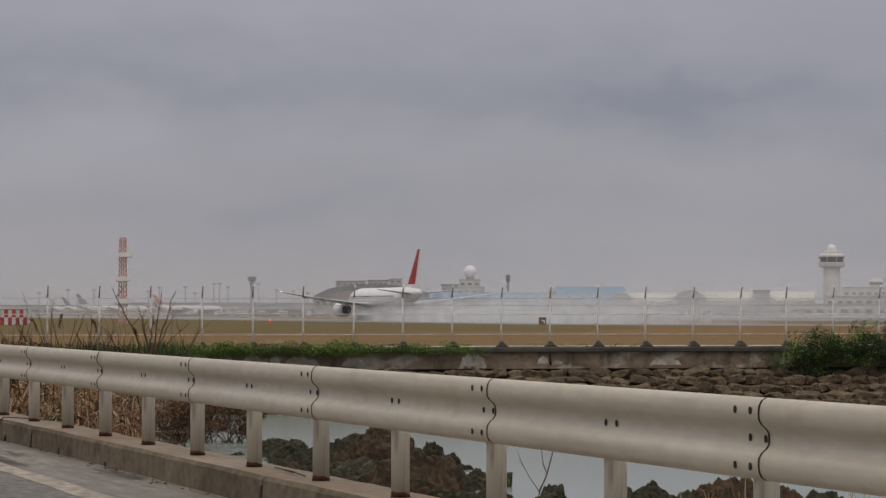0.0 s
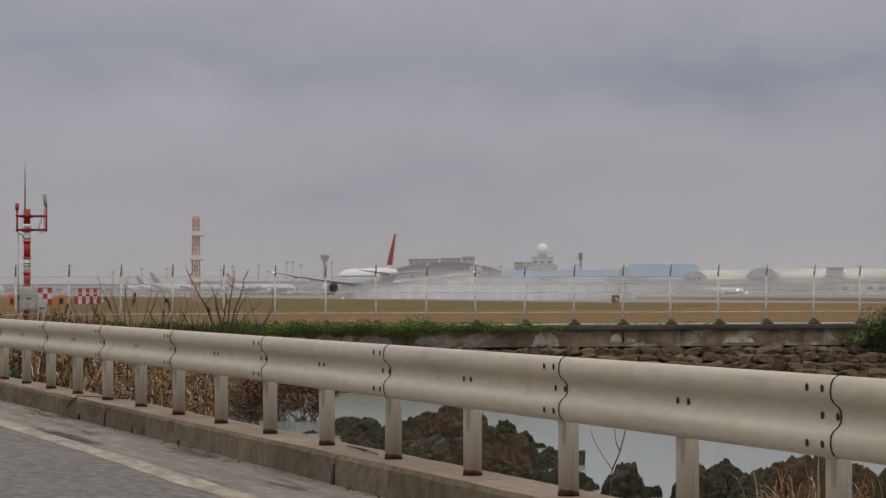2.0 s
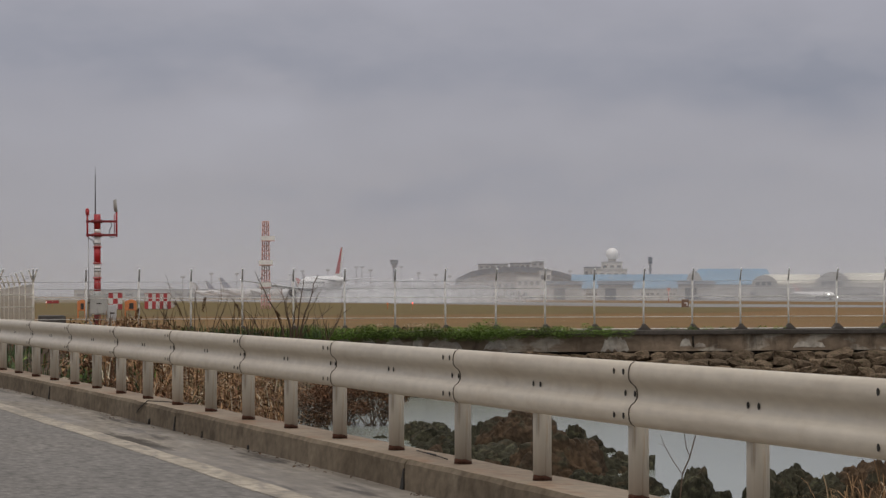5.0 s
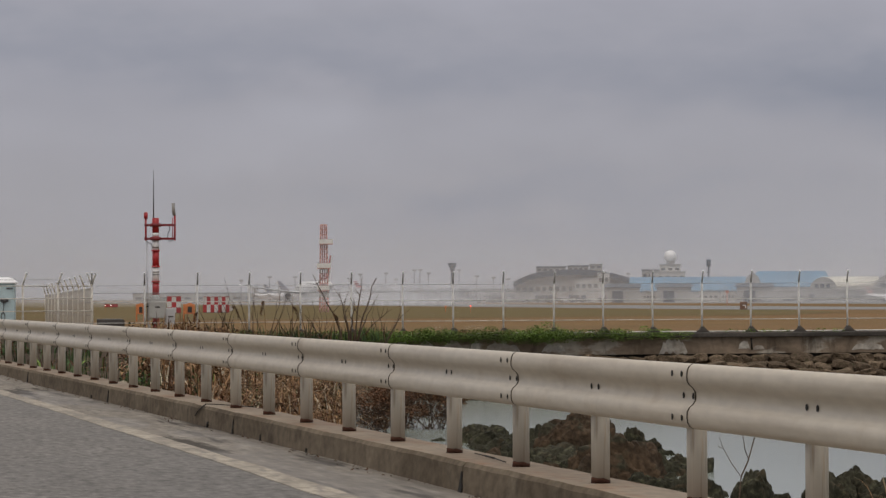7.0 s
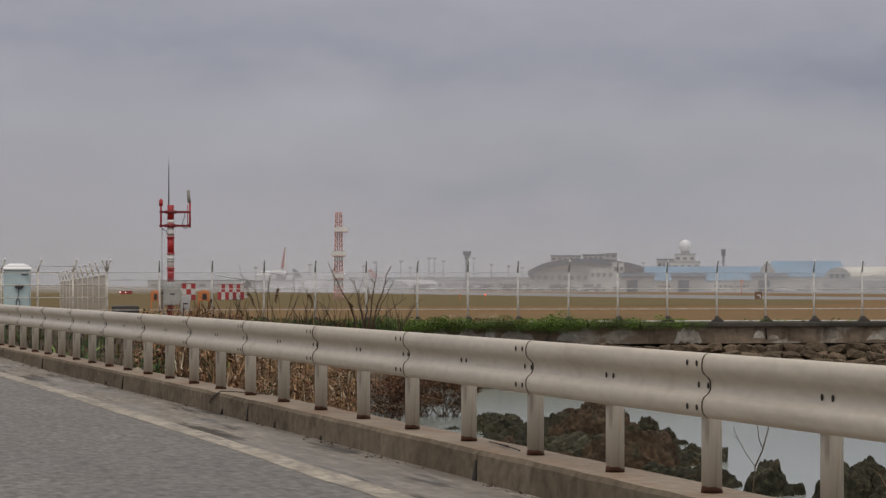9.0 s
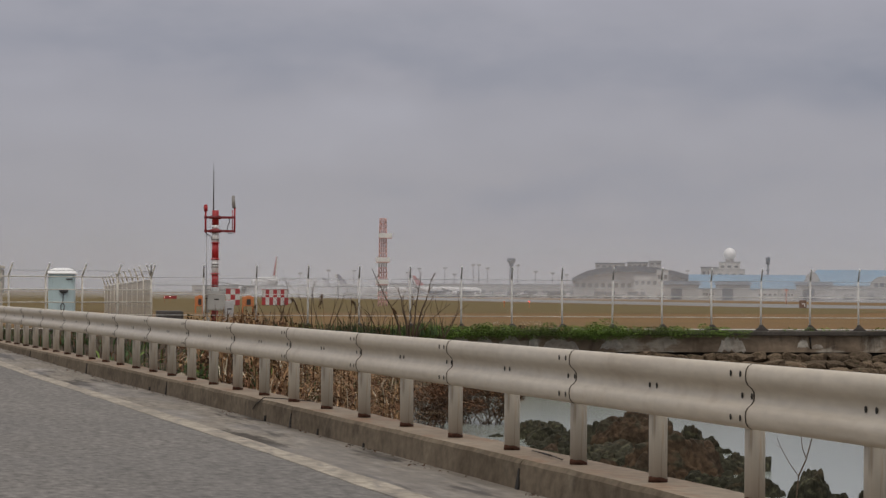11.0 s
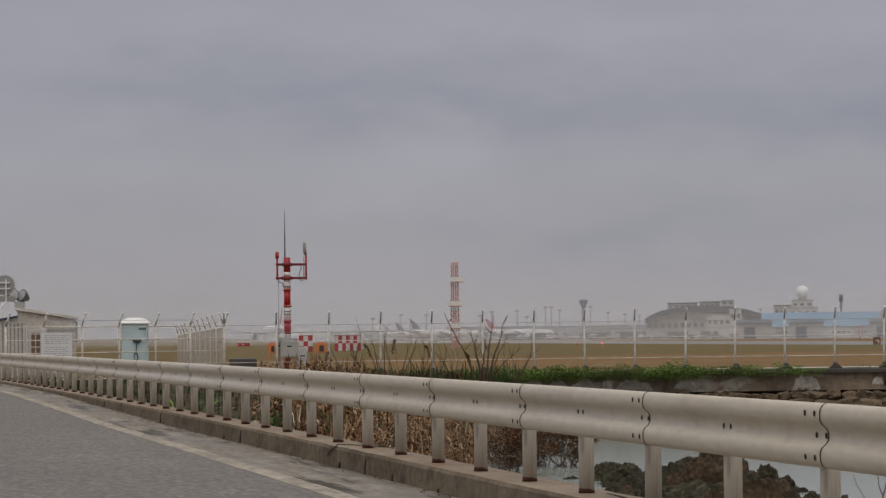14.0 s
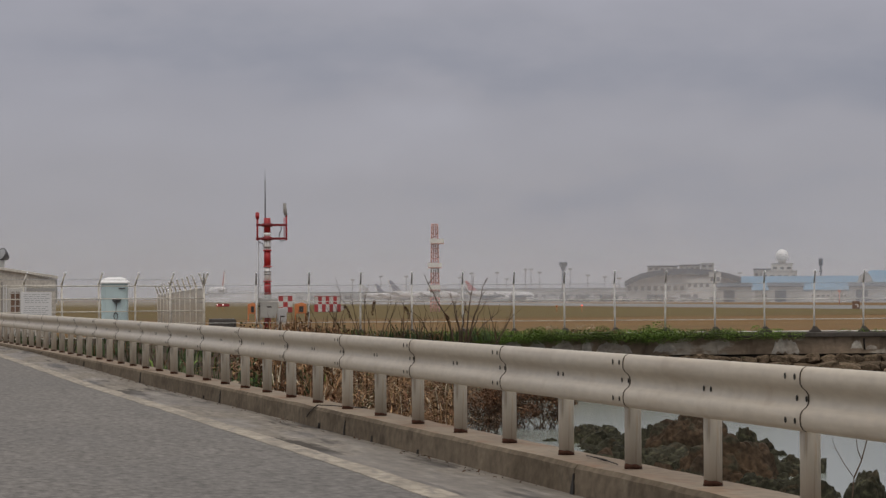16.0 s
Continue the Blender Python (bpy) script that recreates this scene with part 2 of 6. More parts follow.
M = {
    "asphalt": material("damp_asphalt", (0.178, 0.168, 0.156), 0.9, 0, 16, 0.40, 0.5, 0.08, 0.15, stretch=(1, 0.34, 1), rough2=0.75, stain=((0.115, 0.108, 0.10), (0.9, 0.06, 1), 0.55, 0.7, 0.35), tint=((0.25, 0.24, 0.225), (22, 7, 1), 0.58, 0.68, 0.5)),
    "gutter": material("damp_concrete_gutter", (0.225, 0.203, 0.173), 0.9, 0, 14, 0.35, 0.8, 0.15, 0.1, second=(0.175, 0.155, 0.13), stretch=(1, 0.22, 1), stain=((0.05, 0.043, 0.036), (2.8, 0.22, 1), 0.54, 0.60, 0.85), tint=((0.34, 0.31, 0.27), (4, 0.4, 1), 0.52, 0.70, 0.65), rough2=0.45),
    "line": material("worn_road_paint", (0.37, 0.325, 0.26), 0.7, 0, 14, 0.3, 2.2, 0.15, 0.1, stretch=(1, 0.4, 1), stain=((0.18, 0.165, 0.145), (9, 1.6, 1), 0.50, 0.66, 0.85)),
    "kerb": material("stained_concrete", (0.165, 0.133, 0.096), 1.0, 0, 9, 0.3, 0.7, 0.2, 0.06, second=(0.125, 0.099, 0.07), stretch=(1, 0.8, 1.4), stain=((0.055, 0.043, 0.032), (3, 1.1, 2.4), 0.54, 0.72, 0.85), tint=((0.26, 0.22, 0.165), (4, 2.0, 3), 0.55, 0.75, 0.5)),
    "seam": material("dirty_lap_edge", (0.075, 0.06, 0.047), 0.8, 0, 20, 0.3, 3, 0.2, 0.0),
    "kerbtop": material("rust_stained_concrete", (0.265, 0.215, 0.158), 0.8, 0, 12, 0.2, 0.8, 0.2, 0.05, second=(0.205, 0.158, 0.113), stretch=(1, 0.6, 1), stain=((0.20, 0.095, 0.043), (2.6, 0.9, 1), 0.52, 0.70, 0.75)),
    "rail": material("dirty_white_steel", (0.535, 0.480, 0.390), 0.38, 0, 16, 0.10, 0.5, 0.04, 0.0, second=(0.525, 0.46, 0.36), stretch=(1, 0.35, 1.4), stain=((0.33, 0.24, 0.14), (9, 2.2, 3.0), 0.56, 0.78, 0.45), tint=((0.39, 0.325, 0.24), (1.5, 0.5, 9), 0.5, 0.70, 0.55)),
    "post": material("dirty_white_post", (0.52, 0.475, 0.395), 0.45, 0, 14, 0.14, 3.0, 0.1, 0.03, second=(0.41, 0.37, 0.31), stretch=(1.5, 1.5, 0.3), island=0.12, stain=((0.15, 0.11, 0.075), (34, 34, 2.2), 0.54, 0.70, 0.55), tint=((0.36, 0.22, 0.11), (22, 22, 1.6), 0.55, 0.7, 0.6)),
    "rust": material("rust", (0.085, 0.04, 0.026), 0.9, 0, 40, 0.3, 6, 0.2, 0.2),
    "dark": material("dark_gap", (0.03, 0.027, 0.024), 0.8, 0, 40, 0.2, 6, 0.1, 0.0),
    "water": material("grey_sea_water", (0.25, 0.282, 0.252), 0.19, 0, 1.6, 0.08, 0.06, 0.06, 0.05, stretch=(1, 0.35, 1)),
    "wall": material("stained_sea_wall", (0.275, 0.215, 0.158), 0.85, 0, 3, 0.25, 0.45, 0.2, 0.2, second=(0.185, 0.142, 0.103), stretch=(1, 1, 1.6), stain=((0.48, 0.44, 0.37), (0.6, 1, 1.3), 0.55, 0.62, 0.75), tint=((0.08, 0.062, 0.046), (1.8, 1, 0.5), 0.55, 0.70, 0.75)),
    "wallcap": material("dark_wet_concrete", (0.085, 0.075, 0.066), 0.8, 0, 8, 0.3, 0.8, 0.2, 0.2),
    "pale": material("pale_concrete", (0.52, 0.49, 0.43), 0.8, 0, 6, 0.35, 1.6, 0.2, 0.1, second=(0.36, 0.32, 0.27)),
    "stone": material("brown_rubble_stone", (0.15, 0.112, 0.077), 0.9, 0, 7, 0.5, 2.2, 0.2, 0.4, second=(0.09, 0.066, 0.045), island=0.3, stain=((0.055, 0.062, 0.027), (2.5, 2.5, 2.5), 0.54, 0.68, 0.65)),
    "field": material("brown_winter_grass", (0.192, 0.108, 0.039), 1.0, 0, 0.9, 0.25, 0.05, 0.2, 0.1, second=(0.155, 0.098, 0.036), stretch=(0.3, 1, 1)),
    "olive": material("olive_winter_grass", (0.122, 0.098, 0.032), 1.0, 0, 0.5, 0.25, 0.03, 0.2, 0.1, second=(0.14, 0.092, 0.034), stretch=(0.3, 1, 1)),
    "fence": material("galvanised_white_post", (0.76, 0.75, 0.72), 0.5, 0, 10, 0.15, 2, 0.15, 0.0),
    "bark": material("bare_twig_bark", (0.12, 0.085, 0.062), 0.9, 0, 30, 0.3, 3, 0.2, 0.2, second=(0.075, 0.052, 0.038)),
    "white": material("white_paint", (0.80, 0.80, 0.80), 0.4, 0, 2, 0.04, 0.3, 0.04, 0.0),
    "red": material("red_paint", (0.42, 0.02, 0.026), 0.45, 0, 4, 0.1, 0.5, 0.1, 0.0),
    "brownrock": material("brown_shore_rock", (0.080, 0.054, 0.034), 0.9, 0, 9, 0.55, 1.4, 0.3, 0.6, second=(0.042, 0.030, 0.020), stain=((0.045, 0.045, 0.031), (1.5, 1.5, 2.5), 0.52, 0.62, 0.8)),
    "rock": material("dark_shore_rock", (0.048, 0.046, 0.031), 0.9, 0, 9, 0.55, 1.6, 0.3, 0.6, second=(0.024, 0.024, 0.016), stain=((0.10, 0.10, 0.06), (4, 4, 7), 0.55, 0.68, 0.65), tint=((0.085, 0.054, 0.032), (1.1, 1.1, 1.1), 0.52, 0.66, 0.6)),
}


# ---- mesh helpers ----
def part(name, bm, mat, parent=None, label="", smooth=False):
    me = bpy.data.meshes.new(name)
    bmesh.ops.recalc_face_normals(bm, faces=bm.faces[:])
    if smooth:
        for f in bm.faces:
            f.smooth = True
    bm.to_mesh(me)
    bm.free()
    mats = mat if isinstance(mat, (list, tuple)) else [mat]
    for m in mats:
        me.materials.append(m)
    ob = new(name, me)
    if parent is not None:
        ob.parent = parent
    if label:
        ob["label"] = label
    return ob


def shared(name, me, parent, m=None):
    ob = new(name, me)
    ob.parent = parent
    if m is not None:
        ob.matrix_basis = m
    return ob


def empty(name, m=None):
    ob = new(name)
    ob.empty_display_size = 0.2
    if m is not None:
        ob.matrix_basis = m
    return ob


def box(bm, x0, x1, y0, y1, z0, z1, mi=0, bevel=0.0):
    vs = [bm.verts.new((x, y, z)) for x in (x0, x1) for y in (y0, y1) for z in (z0, z1)]
    fs = [bm.faces.new([vs[i] for i in q]) for q in ((0, 1, 3, 2), (4, 6, 7, 5), (0, 4, 5, 1), (2, 3, 7, 6), (0, 2, 6, 4), (1, 5, 7, 3))]
    for f in fs:
        f.material_index = mi
    if bevel:
        es = list({e for f in fs for e in f.edges})
        bmesh.ops.bevel(bm, geom=es, offset=bevel, segments=2, affect="EDGES", profile=0.5)
    return fs


def tube(bm, p0, p1, r0, r1=None, n=8, mi=0, caps=True):
    p0, p1 = Vector(p0), Vector(p1)
    r1 = r0 if r1 is None else r1
    q = (p1 - p0).to_track_quat("Z", "Y")
    a, b = [], []
    for k in range(n):
        d = q @ Vector((math.cos(2 * math.pi * k / n), math.sin(2 * math.pi * k / n), 0))
        a.append(bm.verts.new(p0 + d * r0))
        b.append(bm.verts.new(p1 + d * r1))
    for k in range(n):
        f = bm.faces.new((a[k], a[(k + 1) % n], b[(k + 1) % n], b[k]))
        f.material_index, f.smooth = mi, n > 5
    if caps:
        bm.faces.new(a[::-1]).material_index = mi
        bm.faces.new(b).material_index = mi


def sweep(bm, rings, closed=True, mi=0, caps=True, smooth=True):
    """Join rings of points into a skin."""
    vr = [[bm.verts.new(p) for p in r] for r in rings]
    n = len(vr[0])
    for a, b in zip(vr, vr[1:]):
        for k in range(n if closed else n - 1):
            f = bm.faces.new((a[k], a[(k + 1) % n], b[(k + 1) % n], b[k]))
            f.material_index, f.smooth = mi, smooth
    if caps and closed:
        bm.faces.new(vr[0][::-1]).material_index = mi
        bm.faces.new(vr[-1]).material_index = mi
    return vr


# ---- the plan ----
def rail_x(y):
    return 5.124 - 0.000192 * (y - 12.86) ** 2


def at(az, r, z=0.0):
    """A place by its bearing from the eye (degrees to the right of the road's line) and its distance."""
    a = radians(az)
    return Vector((r * math.sin(a), r * math.cos(a), z))


SEA = -2.5
FENCE_Y = 123.6


# ---- road, kerb, guardrail ----
def road_strip(name, x_in, x_out, z, mat, label, category, y0=-30.0, y1=230.0, step=4.0):
    bm = bmesh.new()
    ys = np.arange(y0, y1 + 0.1, step)
    prev = None
    for y in ys:
        xs = [x(y) if callable(x) else x for x in (x_in, x_out)]
        h = z + 0.04 + 0.14 * min(1.0, max(0.0, (y - 50) / 25))
        cur = [bm.verts.new((xs[0], y, h)), bm.verts.new((xs[1], y, h)), bm.verts.new((xs[1], y, h - 0.3)), bm.verts.new((xs[0], y, h - 0.3))]
        if prev:
            for k in range(4):
                bm.faces.new((prev[k], prev[(k + 1) % 4], cur[(k + 1) % 4], cur[k]))
        prev = cur
    return tagged(part(name, bm, mat), label, category, kind="structure")


road_strip("road", -9.0, lambda y: rail_x(y) - 1.07, 0.0, M["asphalt"], "grey damp asphalt road along the shore", "road")
road_strip("pavement", lambda y: rail_x(y) - 1.07, lambda y: rail_x(y) - 0.14, -0.004, M["gutter"], "damp patchy concrete gutter strip beside the kerb", "gutter")
road_strip("trim", lambda y: rail_x(y) - 1.18 + 0.025 * noise.noise((y * 0.6, 1.7, 0)) + 0.012 * noise.noise((y * 2.3, 4.7, 0)), lambda y: rail_x(y) - 0.955 + 0.035 * noise.noise((y * 0.5, 8.2, 0)) + 0.012 * noise.noise((y * 2.1, 3.3, 0)), 0.005, M["line"], "worn off-white edge line painted on the road", "road line", step=0.3)

KERB_TOP = 0.245


def kerb():
    root = tagged(empty("kerb"), "rust-stained concrete kerb carrying the guardrail posts", "kerb", kind="structure")
    y = -27.9
    rng = random.Random(3)
    while y < 150:
        ln = 9.95
        bm = bmesh.new()
        y2 = y + ln - 0.03
        sec = [(-0.17, -0.1), (-0.145, KERB_TOP - 0.03), (-0.12, KERB_TOP), (0.30, KERB_TOP), (0.33, KERB_TOP - 0.03), (0.33, -0.3)]
        rings = []
        for yy in np.linspace(y, y2, 25):
            chip = 0.012 * noise.noise((yy * 1.3, 2.0, 0)) + 0.006 * noise.noise((yy * 4.1, 7.0, 0))
            rings.append([(rail_x(yy) + a + (chip if a < 0 else 0), yy, b + (0.5 * chip if b == KERB_TOP - 0.03 else rng.uniform(-0.003, 0.003))) for a, b in sec])
        sweep(bm, rings, smooth=False)
        # the top takes a lighter base colour than the sides, with rust stains
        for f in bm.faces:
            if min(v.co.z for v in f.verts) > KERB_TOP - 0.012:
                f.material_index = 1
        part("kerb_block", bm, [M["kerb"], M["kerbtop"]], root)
        # the open joint, wider towards its foot, and short spalls at the foot between
        marks = [(y2 + 0.015, 0.05, KERB_TOP - rng.uniform(0.03, 0.07))]
        for u in (0.22, 0.38, 0.55, 0.8):
            if rng.random() < 0.3:
                marks.append((y + ln * (u + rng.uniform(-0.08, 0.08)), rng.uniform(0.015, 0.035), 0.06 + rng.uniform(0, 0.05)))
        for yy, w, top in marks:
            bm = bmesh.new()
            x = rail_x(yy)
            n = 7
            left, right = [], []
            for k in range(n):
                t = k / (n - 1)
                z = 0.02 + (top - 0.02) * t
                half = w * (1 - 0.8 * t) * rng.uniform(0.6, 1.2)
                mid = yy + 0.02 * noise.noise((yy, z * 20, 0))
                xx = x - 0.181 + 0.025 * z / KERB_TOP
                left.append(bm.verts.new((xx, mid - half, z)))
                right.append(bm.verts.new((xx, mid + half, z)))
            back = [[bm.verts.new(v.co + Vector((0.03, 0, 0))) for v in side] for side in (left, right)]
            for k in range(n - 1):
                bm.faces.new((left[k], left[k + 1], right[k + 1], right[k]))
                bm.faces.new((left[k], left[k + 1], back[0][k + 1], back[0][k]))
                bm.faces.new((right[k], right[k + 1], back[1][k + 1], back[1][k]))
            part("crack", bm, M["dark"], root, "blackened crack")
        y += ln
    return root


def litter():
    """A bent strap hanging over the kerb and a stick lying on it."""
    bm = bmesh.new()
    z = KERB_TOP + 0.012
    pts = [(-0.172, 34.25, 0.13), (-0.166, 34.05, 0.19), (-0.13, 33.75, z + 0.012), (0.0, 33.55, z + 0.01), (0.16, 33.35, z), (0.27, 33.0, z)]
    for a, b in zip(pts, pts[1:]):
        tube(bm, (rail_x(a[1]) + a[0], a[1], a[2]), (rail_x(b[1]) + b[0], b[1], b[2]), 0.0055, n=6)
    tagged(part("strap", bm, M["dark"]), "black rubber strap hanging over the kerb", "strap")
    bm = bmesh.new()
    pts = [(0.07, 21.5, z), (0.09, 21.9, z + 0.006), (0.12, 22.3, z + 0.004), (0.15, 22.75, z)]
    for k, (a, b) in enumerate(zip(pts, pts[1:])):
        tube(bm, (rail_x(a[1]) + a[0], a[1], a[2]), (rail_x(b[1]) + b[0], b[1], b[2]), 0.004 + 0.003 * (k == 1), n=6)
    tagged(part("stick", bm, M["dark"]), "dark broken stick lying on the kerb", "stick")


litter()
kerb()

RAIL_TOP = 1.013
PROFILE = [(0.004, 0.002), (-0.016, -0.010), (-0.028, -0.032), (-0.032, -0.062), (-0.030, -0.092), (-0.018, -0.114), (0.004, -0.132), (0.016, -0.152), (0.018, -0.175), (0.016, -0.198), (0.004, -0.218), (-0.018, -0.236), (-0.030, -0.258), (-0.032, -0.288), (-0.028, -0.318), (-0.016, -0.340), (0.004, -0.352)]


def guardrail():
    root = tagged(empty("guardrail"), "dirty white steel guardrail with wavy beam and round posts", "guardrail")
    bolt_bm = bmesh.new()
    bmesh.ops.create_cone(bolt_bm, cap_ends=True, segments=10, radius1=0.018, radius2=0.016, depth=0.003, matrix=Matrix.Rotation(radians(90), 4, "Y"))
    bolt_me = bpy.data.meshes.new("bolt")
    bolt_bm.to_mesh(bolt_me)
    bolt_bm.free()
    bolt_me.materials.append(M["dark"])
    bm = bmesh.new()
    tube(bm, (0, 0, -0.02), (0, 0, RAIL_TOP - 0.05 - KERB_TOP), 0.057, n=16)
    post_me = bpy.data.meshes.new("post")
    bm.to_mesh(post_me)
    bm.free()
    post_me.materials.append(M["post"])
    bm = bmesh.new()
    sweep(bm, [[((0.0605 - 0.002 * j) * math.cos(k * 0.3927), (0.0605 - 0.002 * j) * math.sin(k * 0.3927), (0.0, 0.03 + 0.008 * math.sin(k * 0.785) + 0.006 * math.sin(k * 1.57 + 1.0))[j]) for k in range(16)] for j in (0, 1)])
    foot_me = bpy.data.meshes.new("rusty_foot")
    bm.to_mesh(foot_me)
    bm.free()
    foot_me.materials.append(M["rust"])
    y0 = 12.92
    for k in range(-10, 31):
        ya, yb = y0 + 4 * k, y0 + 4 * k + 4
        bm = bmesh.new()
        rings = []
        for yy in (ya, (ya + yb) / 2, yb + 0.30):
            off = 0.003 if yy > yb else 0.0
            front = [(rail_x(yy) + a + off, yy, RAIL_TOP + b) for a, b in PROFILE]
            back = [(rail_x(yy) + a + 0.004 + off, yy, RAIL_TOP + b) for a, b in PROFILE[::-1]]
            rings.append(front + back)
        sweep(bm, rings, caps=False)
        beam = part("beam", bm, M["rail"], root)
        if k < 22:
            bm = bmesh.new()
            ws = 0.006 if k < 4 else 0.014
            sweep(bm, [[(rail_x(ya) + a - 0.0025, yy, RAIL_TOP + b) for a, b in PROFILE] + [(rail_x(ya) + a + 0.002, yy, RAIL_TOP + b) for a, b in PROFILE[::-1]] for yy in (ya - ws, ya + 0.004)])
            part("lap_joint", bm, M["seam"], beam, "dark lapped joint")
        if k < 14:
            for dy, dz in ((0.09, -0.055), (0.27, -0.055), (0.03, -0.175), (0.21, -0.175), (0.09, -0.295), (0.27, -0.295), (1.98, -0.175), (2.14, -0.175)):
                yy = ya + dy
                dx = -0.031 if dz in (-0.055, -0.295) else 0.017
                shared("bolt", bolt_me, beam, pose(rail_x(yy) + dx - 0.003, yy, RAIL_TOP + dz))
        for dy in (0.2, 2.2):
            yy = ya + dy
            p = shared("post", post_me, root, pose(rail_x(yy) + 0.085, yy, KERB_TOP))
            shared("rusty_foot", foot_me, p)
    return root


guardrail()


# ---- sea, sea wall, airfield ----
def plane_sheet(name, pts, mat, label, category):
    bm = bmesh.new()
    bm.faces.new([bm.verts.new(p) for p in pts])
    return tagged(part(name, bm, mat), label, category, kind="structure")


plane_sheet("water", [(-4000, -3000, SEA), (4000, -3000, SEA), (4000, 300, SEA), (-4000, 300, SEA)], M["water"], "calm grey-green sea water", "water")


def field_z(x, y):
    return -0.12 - 1.6 * min(1.0, max(0.0, (y - 124) / 500.0))


M.update({
    "runway": material("wet_pale_runway", (0.23, 0.228, 0.222), 0.7, 0, 0.8, 0.1, 0.02, 0.1, 0.0),
    "panelwhite": material("weathered_white_wall", (0.62, 0.61, 0.58), 0.7, 0, 0.6, 0.06, 0.08, 0.08, 0.0),
    "panelgrey": material("grey_wall", (0.40, 0.40, 0.39), 0.7, 0, 0.6, 0.08, 0.08, 0.08, 0.0),
    "roofdark": material("dark_grey_roof", (0.06, 0.083, 0.112), 0.6, 0, 0.5, 0.1, 0.06, 0.1, 0.0),
    "roofblue": material("pale_blue_roof", (0.065, 0.215, 0.36), 0.5, 0, 0.5, 0.08, 0.06, 0.08, 0.0),
    "roofcream": material("cream_roof", (0.66, 0.64, 0.56), 0.6, 0, 0.5, 0.05, 0.06, 0.06, 0.0),
    "glass": material("dark_window_glass", (0.07, 0.08, 0.09), 0.15, 0, 1, 0.1, 0.2, 0.1, 0.0),
    "darkred": material("dark_red_steel", (0.20, 0.015, 0.02), 0.5, 0, 5, 0.1, 1, 0.1, 0.0),
    "orange": material("orange_paint", (0.62, 0.20, 0.05), 0.5, 0, 5, 0.1, 1, 0.1, 0.0),
    "cabinet": material("grey_cabinet_paint", (0.42, 0.43, 0.42), 0.45, 0, 5, 0.06, 1.5, 0.08, 0.0),
    "mint": material("pale_blue_plastic", (0.58, 0.73, 0.75), 0.4, 0, 6, 0.06, 1.2, 0.08, 0.0),
    "navy": material("navy_paint", (0.05, 0.07, 0.16), 0.4, 0, 5, 0.05, 1, 0.05, 0.0),
    "greyplane": material("light_grey_paint", (0.50, 0.51, 0.53), 0.35, 0, 2, 0.04, 0.3, 0.05, 0.0),
    "darkmetal": material("dark_metal", (0.10, 0.10, 0.105), 0.45, 0.5, 8, 0.1, 1, 0.1, 0.0),
    "steel": material("dull_steel", (0.36, 0.37, 0.38), 0.4, 0.6, 8, 0.1, 1, 0.1, 0.0),
    "woodwall": material("grey_weathered_boards", (0.70, 0.68, 0.63), 0.8, 0, 12, 0.2, 1, 0.15, 0.1, second=(0.55, 0.52, 0.47)),
    "brown": material("brown_panel", (0.20, 0.115, 0.075), 0.7, 0, 8, 0.15, 1, 0.15, 0.0),
    "signback": material("grey_sign_back", (0.34, 0.33, 0.315), 0.6, 0.0, 8, 0.08, 2, 0.08, 0.0),
    "reed": material("dry_reed", (0.33, 0.215, 0.115), 0.9, 0, 6, 0.2, 0.7, 0.2, 0.0, second=(0.145, 0.078, 0.042), island=0.65),
    "bracken": material("red_brown_dead_leaf", (0.15, 0.078, 0.044), 0.9, 0, 5, 0.2, 0.8, 0.2, 0.0, second=(0.065, 0.038, 0.024), island=0.5),
    "leaf": material("green_weed_leaf", (0.17, 0.265, 0.06), 0.9, 0, 4, 0.2, 0.5, 0.2, 0.0, second=(0.10, 0.14, 0.04), island=0.5),
    "darkleaf": material("dark_shrub_leaf", (0.06, 0.10, 0.04), 0.85, 0, 4, 0.2, 0.6, 0.2, 0.0, second=(0.04, 0.055, 0.027), island=0.45),
    "straw": material("bleached_straw", (0.55, 0.48, 0.36), 0.9, 0, 6, 0.2, 0.7, 0.1, 0.0, island=0.3),
    "creampost": material("cream_painted_post", (0.76, 0.72, 0.63), 0.5, 0, 10, 0.12, 2, 0.12, 0.0),
    "bank": material("brown_bank_soil", (0.07, 0.05, 0.032), 0.95, 0, 5, 0.3, 0.6, 0.25, 0.3),
    "carwhite": material("pale_vehicle_paint", (0.6, 0.61, 0.62), 0.35, 0, 2, 0.05, 0.5, 0.05, 0.0, island=0.4),
})


def glow(name, color, strength):
    m = bpy.data.materials.new(name)
    m.use_nodes = True
    b = m.node_tree.nodes["Principled BSDF"]
    b.inputs["Base Color"].default_value = (*color, 1)
    b.inputs["Emission Color"].default_value = (*color, 1)
    b.inputs["Emission Strength"].default_value = strength
    return m


M["lamp_white"] = glow("white_lamp", (1.0, 0.98, 0.92), 3.5)
M["lamp_red"] = glow("red_lamp", (1.0, 0.10, 0.06), 1.6)


